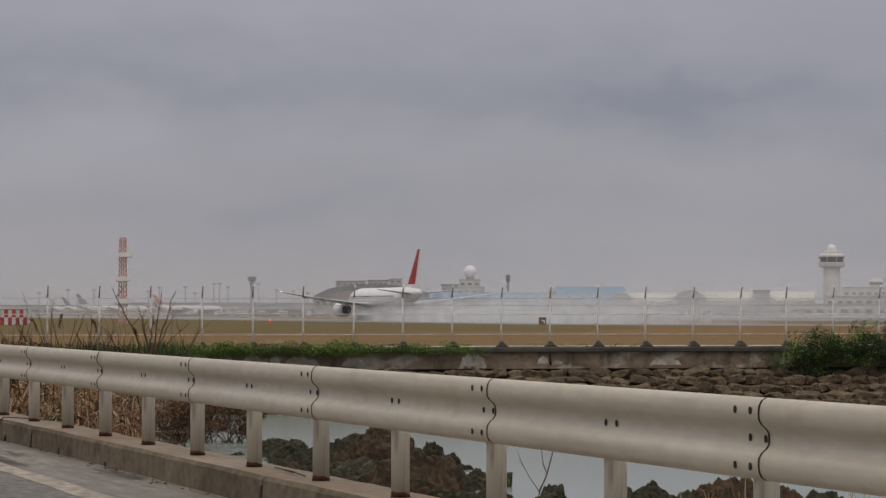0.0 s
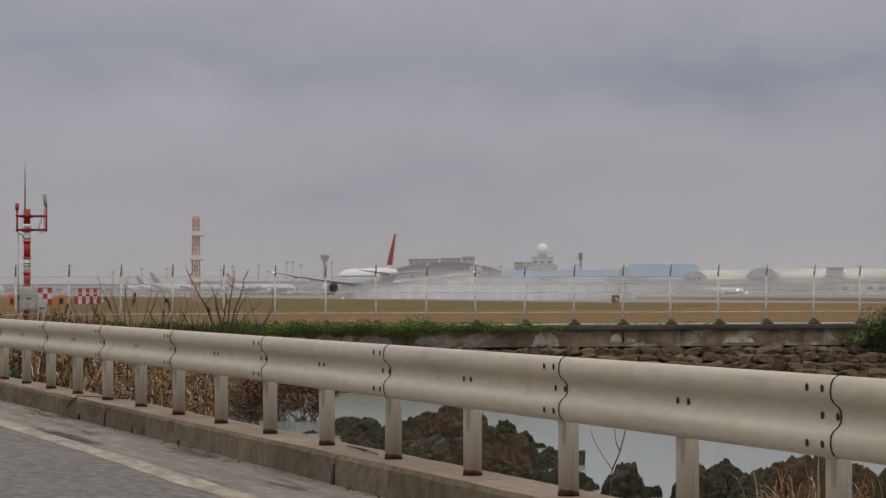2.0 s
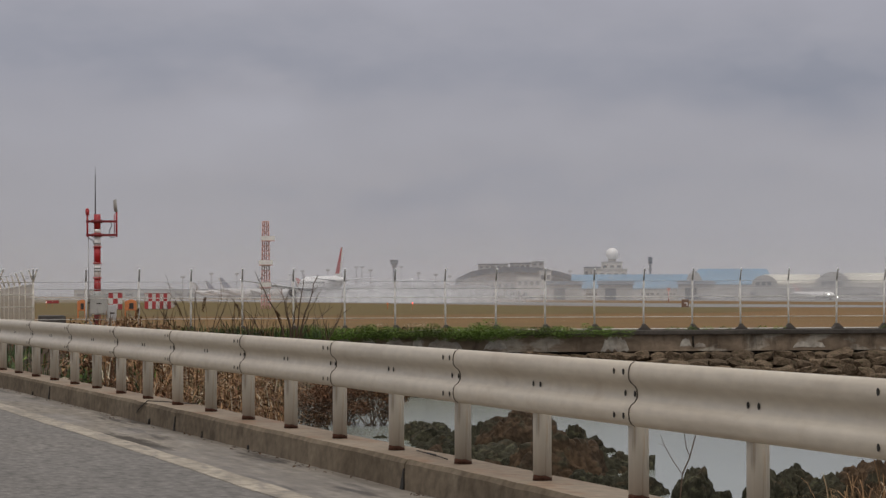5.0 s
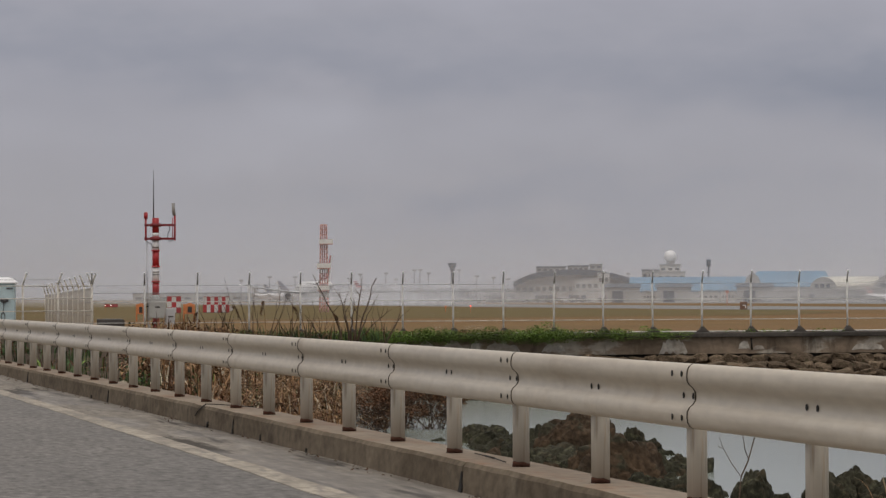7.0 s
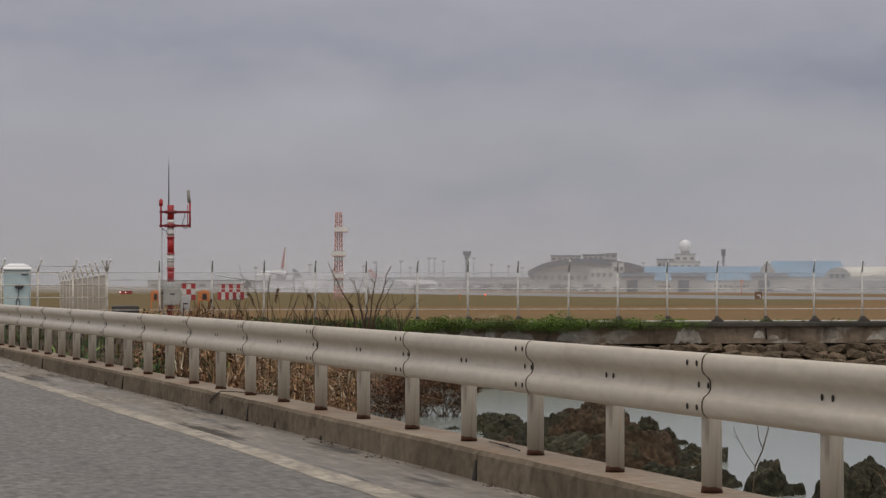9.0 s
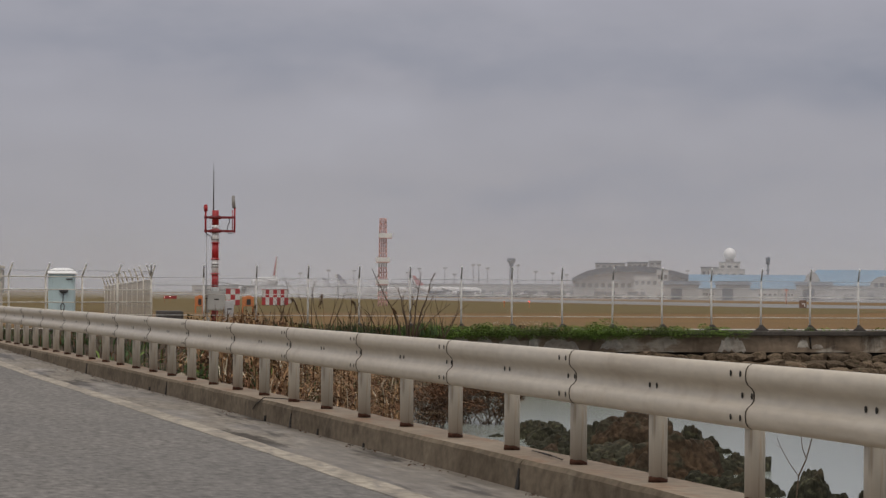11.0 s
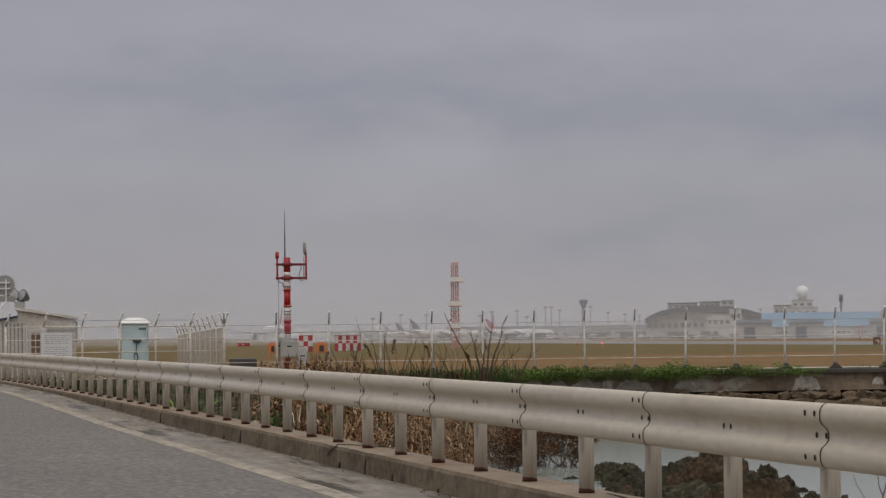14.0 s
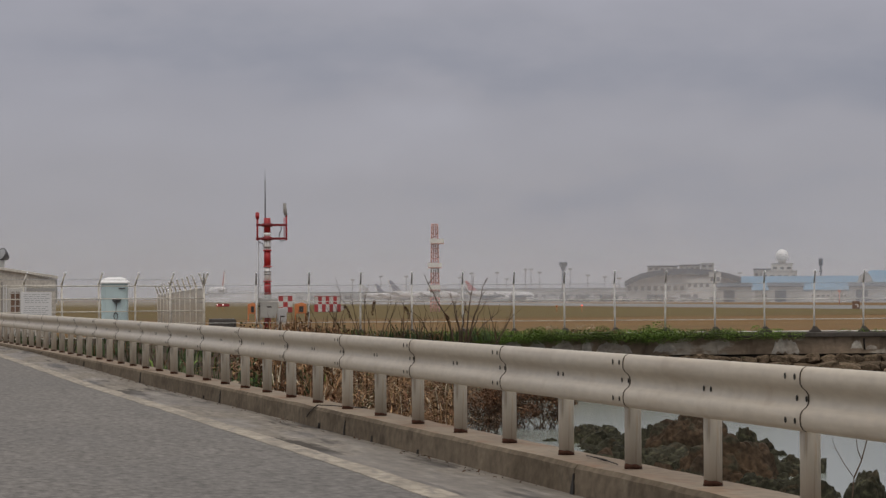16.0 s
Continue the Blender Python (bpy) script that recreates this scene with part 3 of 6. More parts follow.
def mist_material(name, density, noise_scale, color=(0.86, 0.85, 0.86), top=0.35, sides=0.18, far_side=None):
    """Thin drifting droplets: dense low down, ragged and fading upwards and towards its ends."""
    m = bpy.data.materials.new(name)
    m.use_nodes = True
    nt = m.node_tree
    nd, ln = nt.nodes, nt.links
    nd.clear()
    out = nd.new("ShaderNodeOutputMaterial")
    co = nd.new("ShaderNodeTexCoord")
    sp = nd.new("ShaderNodeSeparateXYZ")
    ln.new(co.outputs["Generated"], sp.inputs[0])

    def mr(value, a, b, c, d):
        n = nd.new("ShaderNodeMapRange")
        n.interpolation_type = "SMOOTHSTEP"
        for k, v in zip(("From Min", "From Max", "To Min", "To Max"), (a, b, c, d)):
            n.inputs[k].default_value = v
        ln.new(value, n.inputs["Value"])
        return n.outputs[0]

    def mul(a, b, op="MULTIPLY"):
        n = nd.new("ShaderNodeMath")
        n.operation, n.use_clamp = op, True
        for k, v in enumerate((a, b)):
            if isinstance(v, float):
                n.inputs[k].default_value = v
            else:
                ln.new(v, n.inputs[k])
        return n.outputs[0]

    tx = nd.new("ShaderNodeTexNoise")
    tx.inputs["Scale"].default_value, tx.inputs["Detail"].default_value = noise_scale, 4.0
    ln.new(co.outputs["Object"], tx.inputs["Vector"])
    fade = mul(mr(sp.outputs["Z"], top, 1.0, 1.0, 0.0), mul(mr(sp.outputs["X"], 0.0, sides, 0.0, 1.0), mr(sp.outputs["X"], 1.0 - (far_side or sides), 1.0, 1.0, 0.0)))
    alpha = mul(mul(fade, mr(tx.outputs["Fac"], 0.25, 0.7, 0.45, 1.0)), density)
    tr = nd.new("ShaderNodeBsdfTransparent")
    df = nd.new("ShaderNodeBsdfDiffuse")
    tl = nd.new("ShaderNodeBsdfTranslucent")
    for n in (df, tl):
        n.inputs["Color"].default_value = (*color, 1)
    half = nd.new("ShaderNodeMixShader")
    half.inputs[0].default_value = 0.5
    ln.new(df.outputs[0], half.inputs[1])
    ln.new(tl.outputs[0], half.inputs[2])
    mix = nd.new("ShaderNodeMixShader")
    ln.new(alpha, mix.inputs[0])
    ln.new(tr.outputs[0], mix.inputs[1])
    ln.new(half.outputs[0], mix.inputs[2])
    ln.new(mix.outputs[0], out.inputs[0])
    return m


def airfield():
    bm = bmesh.new()
    xs = [-4400, -1000, -200, -40, 5, 14, 40, 80, 120, 160, 200, 260, 400, 800, 1600, 4400]
    ys = [FENCE_Y - 0.3, 140, 180, 260, 360, 500, 624, 900, 1500, 2500, 4400]
    g = [[bm.verts.new((x, y, field_z(x, y))) for y in ys] for x in xs]
    for a, b in zip(g, g[1:]):
        for k in range(len(ys) - 1):
            bm.faces.new((a[k], b[k], b[k + 1], a[k + 1]))
    tagged(part("ground", bm, M["field"]), "flat airfield ground of brown winter grass", "field", kind="structure")

    def strip(name, x0, x1, mat, label, category, lift):
        bm = bmesh.new()
        g = [[bm.verts.new((x, y, field_z(x, y) + lift)) for y in (200, 260, 360, 500, 624, 900, 1500, 2500, 4300)] for x in (x0, x1)]
        for k in range(8):
            bm.faces.new((g[0][k], g[1][k], g[1][k + 1], g[0][k + 1]))
        tagged(part(name, bm, mat), label, category, kind="structure")

    bm = bmesh.new()
    g = []
    for x, near in ((-300, 285), (40, 285), (100, 300), (135, 380), (186, 560)):
        g.append([bm.verts.new((x, y, field_z(x, y) + 0.025)) for y in [near + (624 - near) * u for u in (0, 0.2, 0.4, 0.6, 0.8, 1.0)] + [900, 1500, 2400]])
    for a, b in zip(g, g[1:]):
        for k in range(8):
            bm.faces.new((a[k], b[k], b[k + 1], a[k + 1]))
    tagged(part("grass_strip", bm, M["olive"]), "olive mown grass strip on the airfield", "grass", kind="structure")
    bm = bmesh.new()
    g = [[bm.verts.new((x, y, field_z(x, y) + 0.02)) for y in (FENCE_Y + 0.1, 128.5)] for x in (30.0, 90.0)]
    bm.faces.new((g[0][0], g[1][0], g[1][1], g[0][1]))
    tagged(part("path", bm, M["pale"]), "narrow pale concrete path inside the fence", "path", kind="structure")
    strip("runway", 196, 256, M["runway"], "pale wet concrete runway", "runway", 0.03)
    strip("apron", 330, 1500, M["runway"], "wide pale airport apron behind the runway", "apron", 0.03)


airfield()


# ---- sea wall, rubble slope, bank ----
def sea_wall():
    root = tagged(empty("sea_wall"), "stained brown concrete sea wall with a dark overhanging cap", "sea wall", kind="structure")
    x0, x1 = 12.0, 90.0
    bm = bmesh.new()
    box(bm, x0, x1, 122.35, 123.3, -0.95, -0.30)
    part("wall_face", bm, M["wall"], root)
    bm = bmesh.new()
    box(bm, x0, x1, 122.15, 123.3, -0.30, -0.12, bevel=0.03)
    part("cap", bm, M["wallcap"], root, "dark wet cap stone")
    bm = bmesh.new()
    box(bm, x0, x1, 122.0, 123.3, -2.9, -1.17)
    part("footing", bm, M["wallcap"], root)
    # dark strip set back to form the shadow line below the wall face
    bm = bmesh.new()
    box(bm, x0, x1, 122.8, 123.3, -1.15, -0.95)
    part("ledge", bm, M["wallcap"], root)
    rng = random.Random(5)
    for az, w, h, z in ((11.7, 0.8, 0.42, -0.60), (12.15, 0.6, 0.46, -0.60), (12.6, 0.8, 0.5, -0.62), (13.5, 1.2, 0.4, -0.64), (14.4, 0.8, 0.3, -0.68), (13.02, 0.35, 0.5, -0.6), (16.5, 0.95, 0.5, -0.66), (17.75, 0.4, 0.3, -0.62), (18.0, 0.4, 0.16, -0.72), (19.9, 1.1, 0.26, -0.70), (22.0, 0.5, 0.3, -0.65)):
        bm = bmesh.new()
        cx = 122.34 * math.tan(radians(az))
        n = 12
        # flaked edge above, ragged runs below
        upper = [(cx - w / 2 + w * k / n, z + h / 2 * min(1.0, 4 * (k / n) * (1 - k / n) + 0.15) + h * 0.4 * noise.noise((k * 1.1, az, 0))) for k in range(n + 1)]
        lower = [(cx - w * 0.62 + 1.24 * w * k / n, z - h / 2 + h * 0.3 * noise.noise((k * 1.3, az, 5))) for k in range(n + 1)]
        a = [[bm.verts.new((x, yy, zz)) for x, zz in upper] for yy in (122.33, 122.36)]
        b = [[bm.verts.new((x, yy, min(zz, q[1] - 0.03))) for (x, zz), q in zip(lower, upper)] for yy in (122.33, 122.36)]
        for k in range(n):
            bm.faces.new((a[0][k], a[0][k + 1], b[0][k + 1], b[0][k]))
            bm.faces.new((a[0][k], a[0][k + 1], a[1][k + 1], a[1][k]))
            bm.faces.new((b[0][k], b[0][k + 1], b[1][k + 1], b[1][k]))
        part("patch", bm, M["pale"], root, "pale patch of fresh mortar")
    bm = bmesh.new()
    cx = 122.3 * math.tan(radians(17.87))
    tube(bm, (cx, 122.3, -0.36), (cx + 0.02, 122.28, -0.80), 0.035, n=8)
    part("drain_pipe", bm, M["dark"], root, "dark drain pipe")
    # rubble stones on the slope below
    slope = tagged(empty("rubble_slope"), "brown rubble stone slope at the foot of the sea wall", "rubble", kind="structure")
    bm = bmesh.new()
    sweep(bm, [[(x, 121.95, -1.2), (x, 116.8, -2.75), (x, 116.8, -3.2), (x, 121.95, -3.2)] for x in (x0, x1)], smooth=False)
    part("bed", bm, M["stone"], slope)
    meshes = []
    for v in range(7):
        bm = bmesh.new()
        bmesh.ops.create_icosphere(bm, subdivisions=2, radius=1.0)
        for vert in bm.verts:
            c = vert.co
            n = noise.noise(c * 1.3 + Vector((v * 7.1, 0, 0))) * 0.35
            p = Vector((max(-0.72, min(0.72, c.x)), max(-0.72, min(0.72, c.y)), max(-0.7, min(0.7, c.z))))
            vert.co = p * (1.15 + n)
        me = bpy.data.meshes.new("stone")
        bm.to_mesh(me)
        bm.free()
        me.materials.append(M["stone"])
        meshes.append(me)
    for row in range(5):
        x = 25.0 + rng.uniform(0, 0.5)
        while x < 57:
            w = rng.uniform(0.48, 1.05)
            t = (row + 0.12) / 5.0
            m = Matrix.LocRotScale((x + w / 2, 121.85 - 4.9 * t + rng.uniform(-0.12, 0.12), -1.17 - 1.42 * t + rng.uniform(-0.05, 0.05)), Euler((rng.uniform(-0.25, 0.25), rng.uniform(-0.25, 0.25), rng.uniform(0, 6))), (w * 0.58, w * 0.58, rng.uniform(0.20, 0.28)))
            shared("stone", rng.choice(meshes), slope, m)
            x += w * 0.93


sea_wall()


def bank_z(x, y):
    """The overgrown bank between the road and the field; it falls to the water on its seaward side."""
    edge = max(5.5, 0.196 * y - 0.3)
    d = edge - x
    top = -0.75 + 0.6 * min(1.0, max(0.0, (y - 95) / 26.0))
    return max(-3.2, min(top, -2.55 + d * 0.42)) + 0.12 * noise.noise((x * 0.6, y * 0.6, 0))


def bank():
    bm = bmesh.new()
    xs = np.arange(3.0, 24.1, 0.75)
    ys = np.arange(14, 123.6, 1.5)
    g = [[bm.verts.new((x if x > 3.5 else 5.35 if y < 60 else rail_x(y) + 0.2, y, bank_z(x, y))) for y in ys] for x in xs]
    for a, b in zip(g, g[1:]):
        for k in range(len(ys) - 1):
            bm.faces.new((a[k], b[k], b[k + 1], a[k + 1]))
    tagged(part("bank", bm, M["bank"], smooth=True), "brown overgrown earth bank beside the road", "bank", kind="structure")


bank()


# ---- plants ----
def blade(bm, p, h, w, lean, az, mi=0):
    """A leaf that rises and bows over; the farther it leans, the more it arches."""
    d = Vector((math.cos(az), math.sin(az), 0))
    s = Vector((-d.y, d.x, 0)) * w / 2
    a = Vector(p)
    droop = min(1.0, lean / h)
    rows = []
    for t, taper in ((0.0, 1.0), (0.35, 1.0), (0.65, 0.8), (0.88, 0.5)):
        q = a + Vector((0, 0, h * (t - droop * 0.55 * t * t * t))) + d * lean * t * t
        rows.append((bm.verts.new(q - s * taper), bm.verts.new(q + s * taper)))
    tip = bm.verts.new(a + Vector((0, 0, h * (1 - droop * 0.7))) + d * lean * 1.12)
    for u, v in zip(rows, rows[1:]):
        bm.faces.new((u[0], u[1], v[1], v[0])).material_index = mi
    bm.faces.new((rows[-1][0], rows[-1][1], tip)).material_index = mi


def reeds(name, label, spots, seed, hmin, hmax, mats, count, spread, width=0.03, arch=0.6):
    bm = bmesh.new()
    rng = random.Random(seed)
    for x, y, z, k in spots:
        # each tuft bows mostly one way
        way, bow = rng.uniform(0, 6.28), arch * rng.uniform(0.5, 1.6)
        for _ in range(int(count * k)):
            px, py = x + rng.gauss(0, spread), y + rng.gauss(0, spread)
            h = rng.uniform(hmin, hmax)
            pick = rng.random()
            blade(bm, (px, py, z - 0.05), h, rng.uniform(0.5, 1.3) * width, abs(rng.gauss(0.15, 1.0)) * bow * h, way + rng.gauss(0, 0.8), 0 if pick < 0.74 or len(mats) == 1 else 1 if pick < 0.92 or len(mats) == 2 else 2)
    ob = part(name, bm, mats)
    return tagged(ob, label, "reeds", kind="stuff")


def bank_spots(seed, n, y0, y1, f):
    rng = random.Random(seed)
    out = []
    while len(out) < n:
        y = rng.uniform(y0, y1)
        x = rng.uniform(5.6, 22)
        z = bank_z(x, y)
        if z > -2.45 and f(x, y):
            out.append((x, y, z, rng.uniform(0.5, 1.2)))
    return out


reeds("dry_reeds", "tangled dry tan reeds bowing over the bank", bank_spots(11, 300, 58, 119, lambda x, y: x > 0.125 * y and noise.noise((x * 0.5, y * 0.25, 3)) > -0.12), 12, 0.45, 1.25, [M["reed"], M["bracken"], M["straw"]], 30, 0.13, 0.048, 1.3)
reeds("dead_stems", "dark brown dead stems standing among the reeds", bank_spots(15, 110, 58, 119, lambda x, y: x > 0.125 * y), 16, 0.5, 1.3, [M["bracken"], M["bark"]], 14, 0.4, 0.03, 0.7)
reeds("weeds", "low green weeds among the dry reeds", bank_spots(13, 150, 62, 119, lambda x, y: math.degrees(math.atan2(x, y)) < 10.4 and noise.noise((x * 0.4, y * 0.2, 9)) > -0.1), 14, 0.25, 0.7, [M["darkleaf"], M["bracken"], M["leaf"]], 26, 0.35, 0.05)


def leaf_mass(bm, cx, cy, cz, rx, ry, rz, n, size, rng, mi=0):
    for _ in range(n):
        while True:
            u = Vector((rng.uniform(-1, 1), rng.uniform(-1, 1), rng.uniform(-1, 1)))
            if u.length < 1:
                break
        u = u.normalized() * (u.length ** 0.5)
        p = Vector((cx + u.x * rx, cy + u.y * ry, cz + u.z * rz))
        q = Euler((rng.uniform(-1, 1), rng.uniform(-1, 1), rng.uniform(0, 6.28))).to_matrix()
        s = size * rng.uniform(0.6, 1.4)
        vs = [bm.verts.new(p + q @ Vector(v)) for v in ((-s, 0, 0), (0, -s * 0.45, 0.1 * s), (s, 0, 0), (0, s * 0.45, 0.1 * s))]
        bm.faces.new(vs).material_index = mi


def wall_greenery():
    rng = random.Random(21)
    bm = bmesh.new()
    az = 8.2
    while az < 16.75:
        x = 122.0 * math.tan(radians(az))
        clump = noise.noise((az * 2.3, 4.0, 0)) + 0.5 * noise.noise((az * 6.0, 1.0, 0))
        thick = max(0.16, 0.92 + 1.15 * clump)
        if az > 14.6:
            thick *= 0.75 * max(0.3, 1 - (az - 14.6) / 2.6)
        mi = 0 if az > 10.9 or rng.random() < 0.25 else rng.choice((1, 3, 3))
        # a mat on the cap with shoots hanging over its edge
        leaf_mass(bm, x, 121.95 + rng.uniform(-0.25, 0.3), -0.13 - 0.04 * rng.random(), 0.42, 0.45, 0.19 * thick + 0.03, int(420 * thick), 0.032, rng, mi)
        leaf_mass(bm, x + rng.uniform(-0.2, 0.2), 121.85, -0.30, 0.28, 0.16, 0.16 * thick + 0.04, int(150 * thick), 0.03, rng, 0 if az > 10.6 else mi)
        if rng.random() < 0.4:
            leaf_mass(bm, x + rng.uniform(-0.2, 0.2), 121.9, 0.0, 0.25, 0.2, 0.14 * thick, 70, 0.03, rng, rng.choice((0, 0, 3)))
        az += 0.11
        for _ in range(int(7 * thick)):
            blade(bm, (x + rng.uniform(-0.25, 0.25), 121.8 + rng.uniform(-0.35, 0.35), -0.12), rng.uniform(0.12, 0.34), 0.022, rng.uniform(0.08, 0.35), rng.uniform(0, 6.28), rng.choice((0, 0, 1, 3)))
    for az, r in ((14.3, 0.34), (13.3, 0.18), (16.0, 0.14), (14.05, 0.2), (12.2, 0.16)):
        leaf_mass(bm, 121.8 * math.tan(radians(az)), 121.8, 0.04, r * 1.6, r, r, int(900 * r), 0.036, rng, 0)
    for az in (12.85, 13.0, 13.1, 14.35, 12.4):
        leaf_mass(bm, 121.7 * math.tan(radians(az)), 121.7, 0.16, 0.22, 0.1, 0.08, 22, 0.03, rng, 2)
    ob = part("wall_greenery", bm, [M["leaf"], M["reed"], M["straw"], M["darkleaf"]])
    tagged(ob, "strip of bright green weeds hanging over the sea wall", "weeds", kind="stuff")
    bm = bmesh.new()
    for az in np.arange(17.5, 23.0, 0.31):
        if rng.random() < 0.5:
            leaf_mass(bm, 122.6 * math.tan(radians(az)), 122.5, -0.06, 0.3, 0.25, 0.1, 60, 0.035, rng)
    tagged(part("wall_tufts", bm, M["leaf"]), "small green tufts growing on the wall cap", "weeds", kind="stuff")


wall_greenery()


def bracken():
    rng = random.Random(91)
    bm = bmesh.new()
    for x, y, z, k in bank_spots(92, 210, 58, 119, lambda x, y: x > 0.12 * y):
        leaf_mass(bm, x, y, z + rng.uniform(0.1, 0.75), 0.4, 0.4, 0.3, int(28 * k), 0.065, rng, rng.choice((0, 0, 0, 0, 0, 1, 2)))
    tagged(part("bracken", bm, [M["bracken"], M["reed"], M["darkleaf"]]), "reddish brown dead bracken and weeds on the bank", "weeds", kind="stuff")


bracken()


def pale_scraps():
    """Bleached leaves and scraps caught in the weeds near the toilet."""
    rng = random.Random(95)
    bm = bmesh.new()
    for x, y, z, k in bank_spots(96, 46, 68, 108, lambda x, y: 6.9 < math.degrees(math.atan2(x, y)) < 9.6):
        leaf_mass(bm, x, y, z + rng.uniform(0.2, 0.6), 0.22, 0.22, 0.12, int(9 * k) + 2, 0.075, rng, 0)
    tagged(part("pale_scraps", bm, M["straw"]), "bleached dead leaves caught in the bank weeds", "dead leaves", kind="stuff")


pale_scraps()


def kerb_debris():
    """Dead leaves and grit washed against the foot of the kerb."""
    rng = random.Random(97)
    bm = bmesh.new()
    y = 17.0
    while y < 70:
        y += abs(rng.gauss(0, 0.7)) + 0.05
        heap = max(0.0, noise.noise((y * 0.35, 3.0, 0))) + 0.12
        z = 0.042 + 0.14 * min(1.0, max(0.0, (y - 50) / 25))
        for _ in range(int(15 * heap)):
            x = rail_x(y) - 0.185 - abs(rng.gauss(0, 0.05))
            leaf_mass(bm, x, y + rng.gauss(0, 0.25), z, 0.03, 0.06, 0.008, 2, rng.uniform(0.008, 0.02), rng, rng.choice((0, 0, 1)))
    tagged(part("kerb_debris", bm, [M["bark"], M["bracken"]]), "dark dead leaves and grit along the kerb foot", "debris", kind="stuff")


kerb_debris()


def branch(bm, p, d, length, r, depth, rng, bend=0.35):
    segs = 4
    for k in range(segs):
        d2 = (d + Vector((rng.uniform(-1, 1), rng.uniform(-1, 1), rng.uniform(-0.4, 0.8))) * bend * 0.35).normalized()
        q = p + d2 * length / segs
        tube(bm, p, q, r * (1 - k / segs * 0.6), r * (1 - (k + 1) / segs * 0.6), 5, caps=False)
        if depth and k > 0 and rng.random() < 0.75:
            side = (d2 + Vector((rng.uniform(-1, 1), rng.uniform(-1, 1), rng.uniform(-0.1, 0.6))) * 0.8).normalized()
            branch(bm, q, side, length * rng.uniform(0.35, 0.6), r * 0.5, depth - 1, rng, bend)
        p, d = q, d2


def bare_shrub(x, y, z, stems, height, seed, r=0.02, label="bare brown shrub with thin leafless twigs", depth=1):
    rng = random.Random(seed)
    root = tagged(empty("bare_shrub", pose(x, y, z)), label, "shrub")
    for _ in range(stems):
        bm = bmesh.new()
        a = rng.uniform(0, 6.28)
        d = Vector((rng.uniform(-0.62, 0.62), math.sin(a) * 0.3, 1)).normalized()
        branch(bm, Vector((rng.uniform(-0.1, 0.1), 0, -0.1)), d, height * rng.uniform(0.6, 1.05), r * rng.uniform(0.7, 1.2), depth, rng)
        part("stem", bm, M["bark"], root)


for az, stems, h, seed in ((8.5, 4, 1.9, 31), (8.75, 3, 1.6, 38), (9.08, 4, 1.9, 32), (9.33, 3, 2.2, 33), (9.75, 4, 1.4, 34), (11.4, 4, 1.3, 36), (10.3, 4, 1.1, 37), (10.1, 3, 1.5, 39)):
    bare_shrub(119.6 * math.tan(radians(az)), 119.6, -0.3, stems, h, seed, 0.021)


def main_shrub():
    """The largest bare shrub: seven crooked stems fanning from one stool."""
    rng = random.Random(35)
    root = tagged(empty("bare_shrub", pose(119.4 * math.tan(radians(10.83)), 119.4, -0.3)), "large bare shrub with crooked dark fanning stems", "shrub")
    for dx, h, r in ((-1.45, 2.5, 0.038), (-0.45, 1.9, 0.034), (-0.22, 1.5, 0.03), (0.12, 1.6, 0.036), (0.42, 2.4, 0.038), (0.95, 2.35, 0.038), (1.05, 1.7, 0.028), (1.6, 1.2, 0.024)):
        bm = bmesh.new()
        p = Vector((dx * 0.22, rng.uniform(-0.15, 0.15), -0.1))
        n = 7
        for k in range(n):
            t = (k + 1) / n
            q = Vector((dx * (0.22 + 0.78 * t ** 1.2) + rng.uniform(-0.05, 0.05), p.y + rng.uniform(-0.04, 0.04), h * t))
            tube(bm, p, q, r * (1.05 - 0.11 * k), r * (1.05 - 0.11 * (k + 1)), 6, caps=False)
            if k in (2, 4, 5) and rng.random() < 0.75:
                side = Vector((rng.choice((-1, 1)) * rng.uniform(0.3, 0.7), rng.uniform(-0.3, 0.3), 0.8)).normalized()
                branch(bm, q, side, rng.uniform(0.25, 0.55), r * 0.45, 0, rng)
            p = q
        part("stem", bm, M["bark"], root)


main_shrub()


def water_twig():
    """One forked leafless twig beside the boulder."""
    root = tagged(empty("forked_twig", pose(*at(17.62, 57.5, -2.55))), "thin forked leafless twig standing at the waterside", "twig")
    forks = (((0, 0, 0), (0.02, 0, 0.3), (0.06, 0, 0.72)), ((0.06, 0, 0.72), (0.2, 0.02, 1.0), (0.32, 0.02, 1.42), (0.5, 0.04, 2.1)), ((0.06, 0, 0.72), (-0.1, 0.02, 0.95), (-0.26, 0, 1.22), (-0.34, 0, 1.42)), ((0.2, 0.02, 1.05), (0.14, 0.02, 1.2), (0.1, 0, 1.45), (0.05, 0, 1.8)), ((-0.26, 0, 1.22), (-0.36, 0.02, 1.27)))
    for n, pts in enumerate(forks):
        bm = bmesh.new()
        r = (0.017, 0.015, 0.008, 0.010, 0.005)[n]
        for k, (a, b) in enumerate(zip(pts, pts[1:])):
            tube(bm, a, b, r * (1 - 0.18 * k), r * (1 - 0.18 * (k + 1)), 6, caps=False)
        part("branch", bm, M["bark"], root)


water_twig()


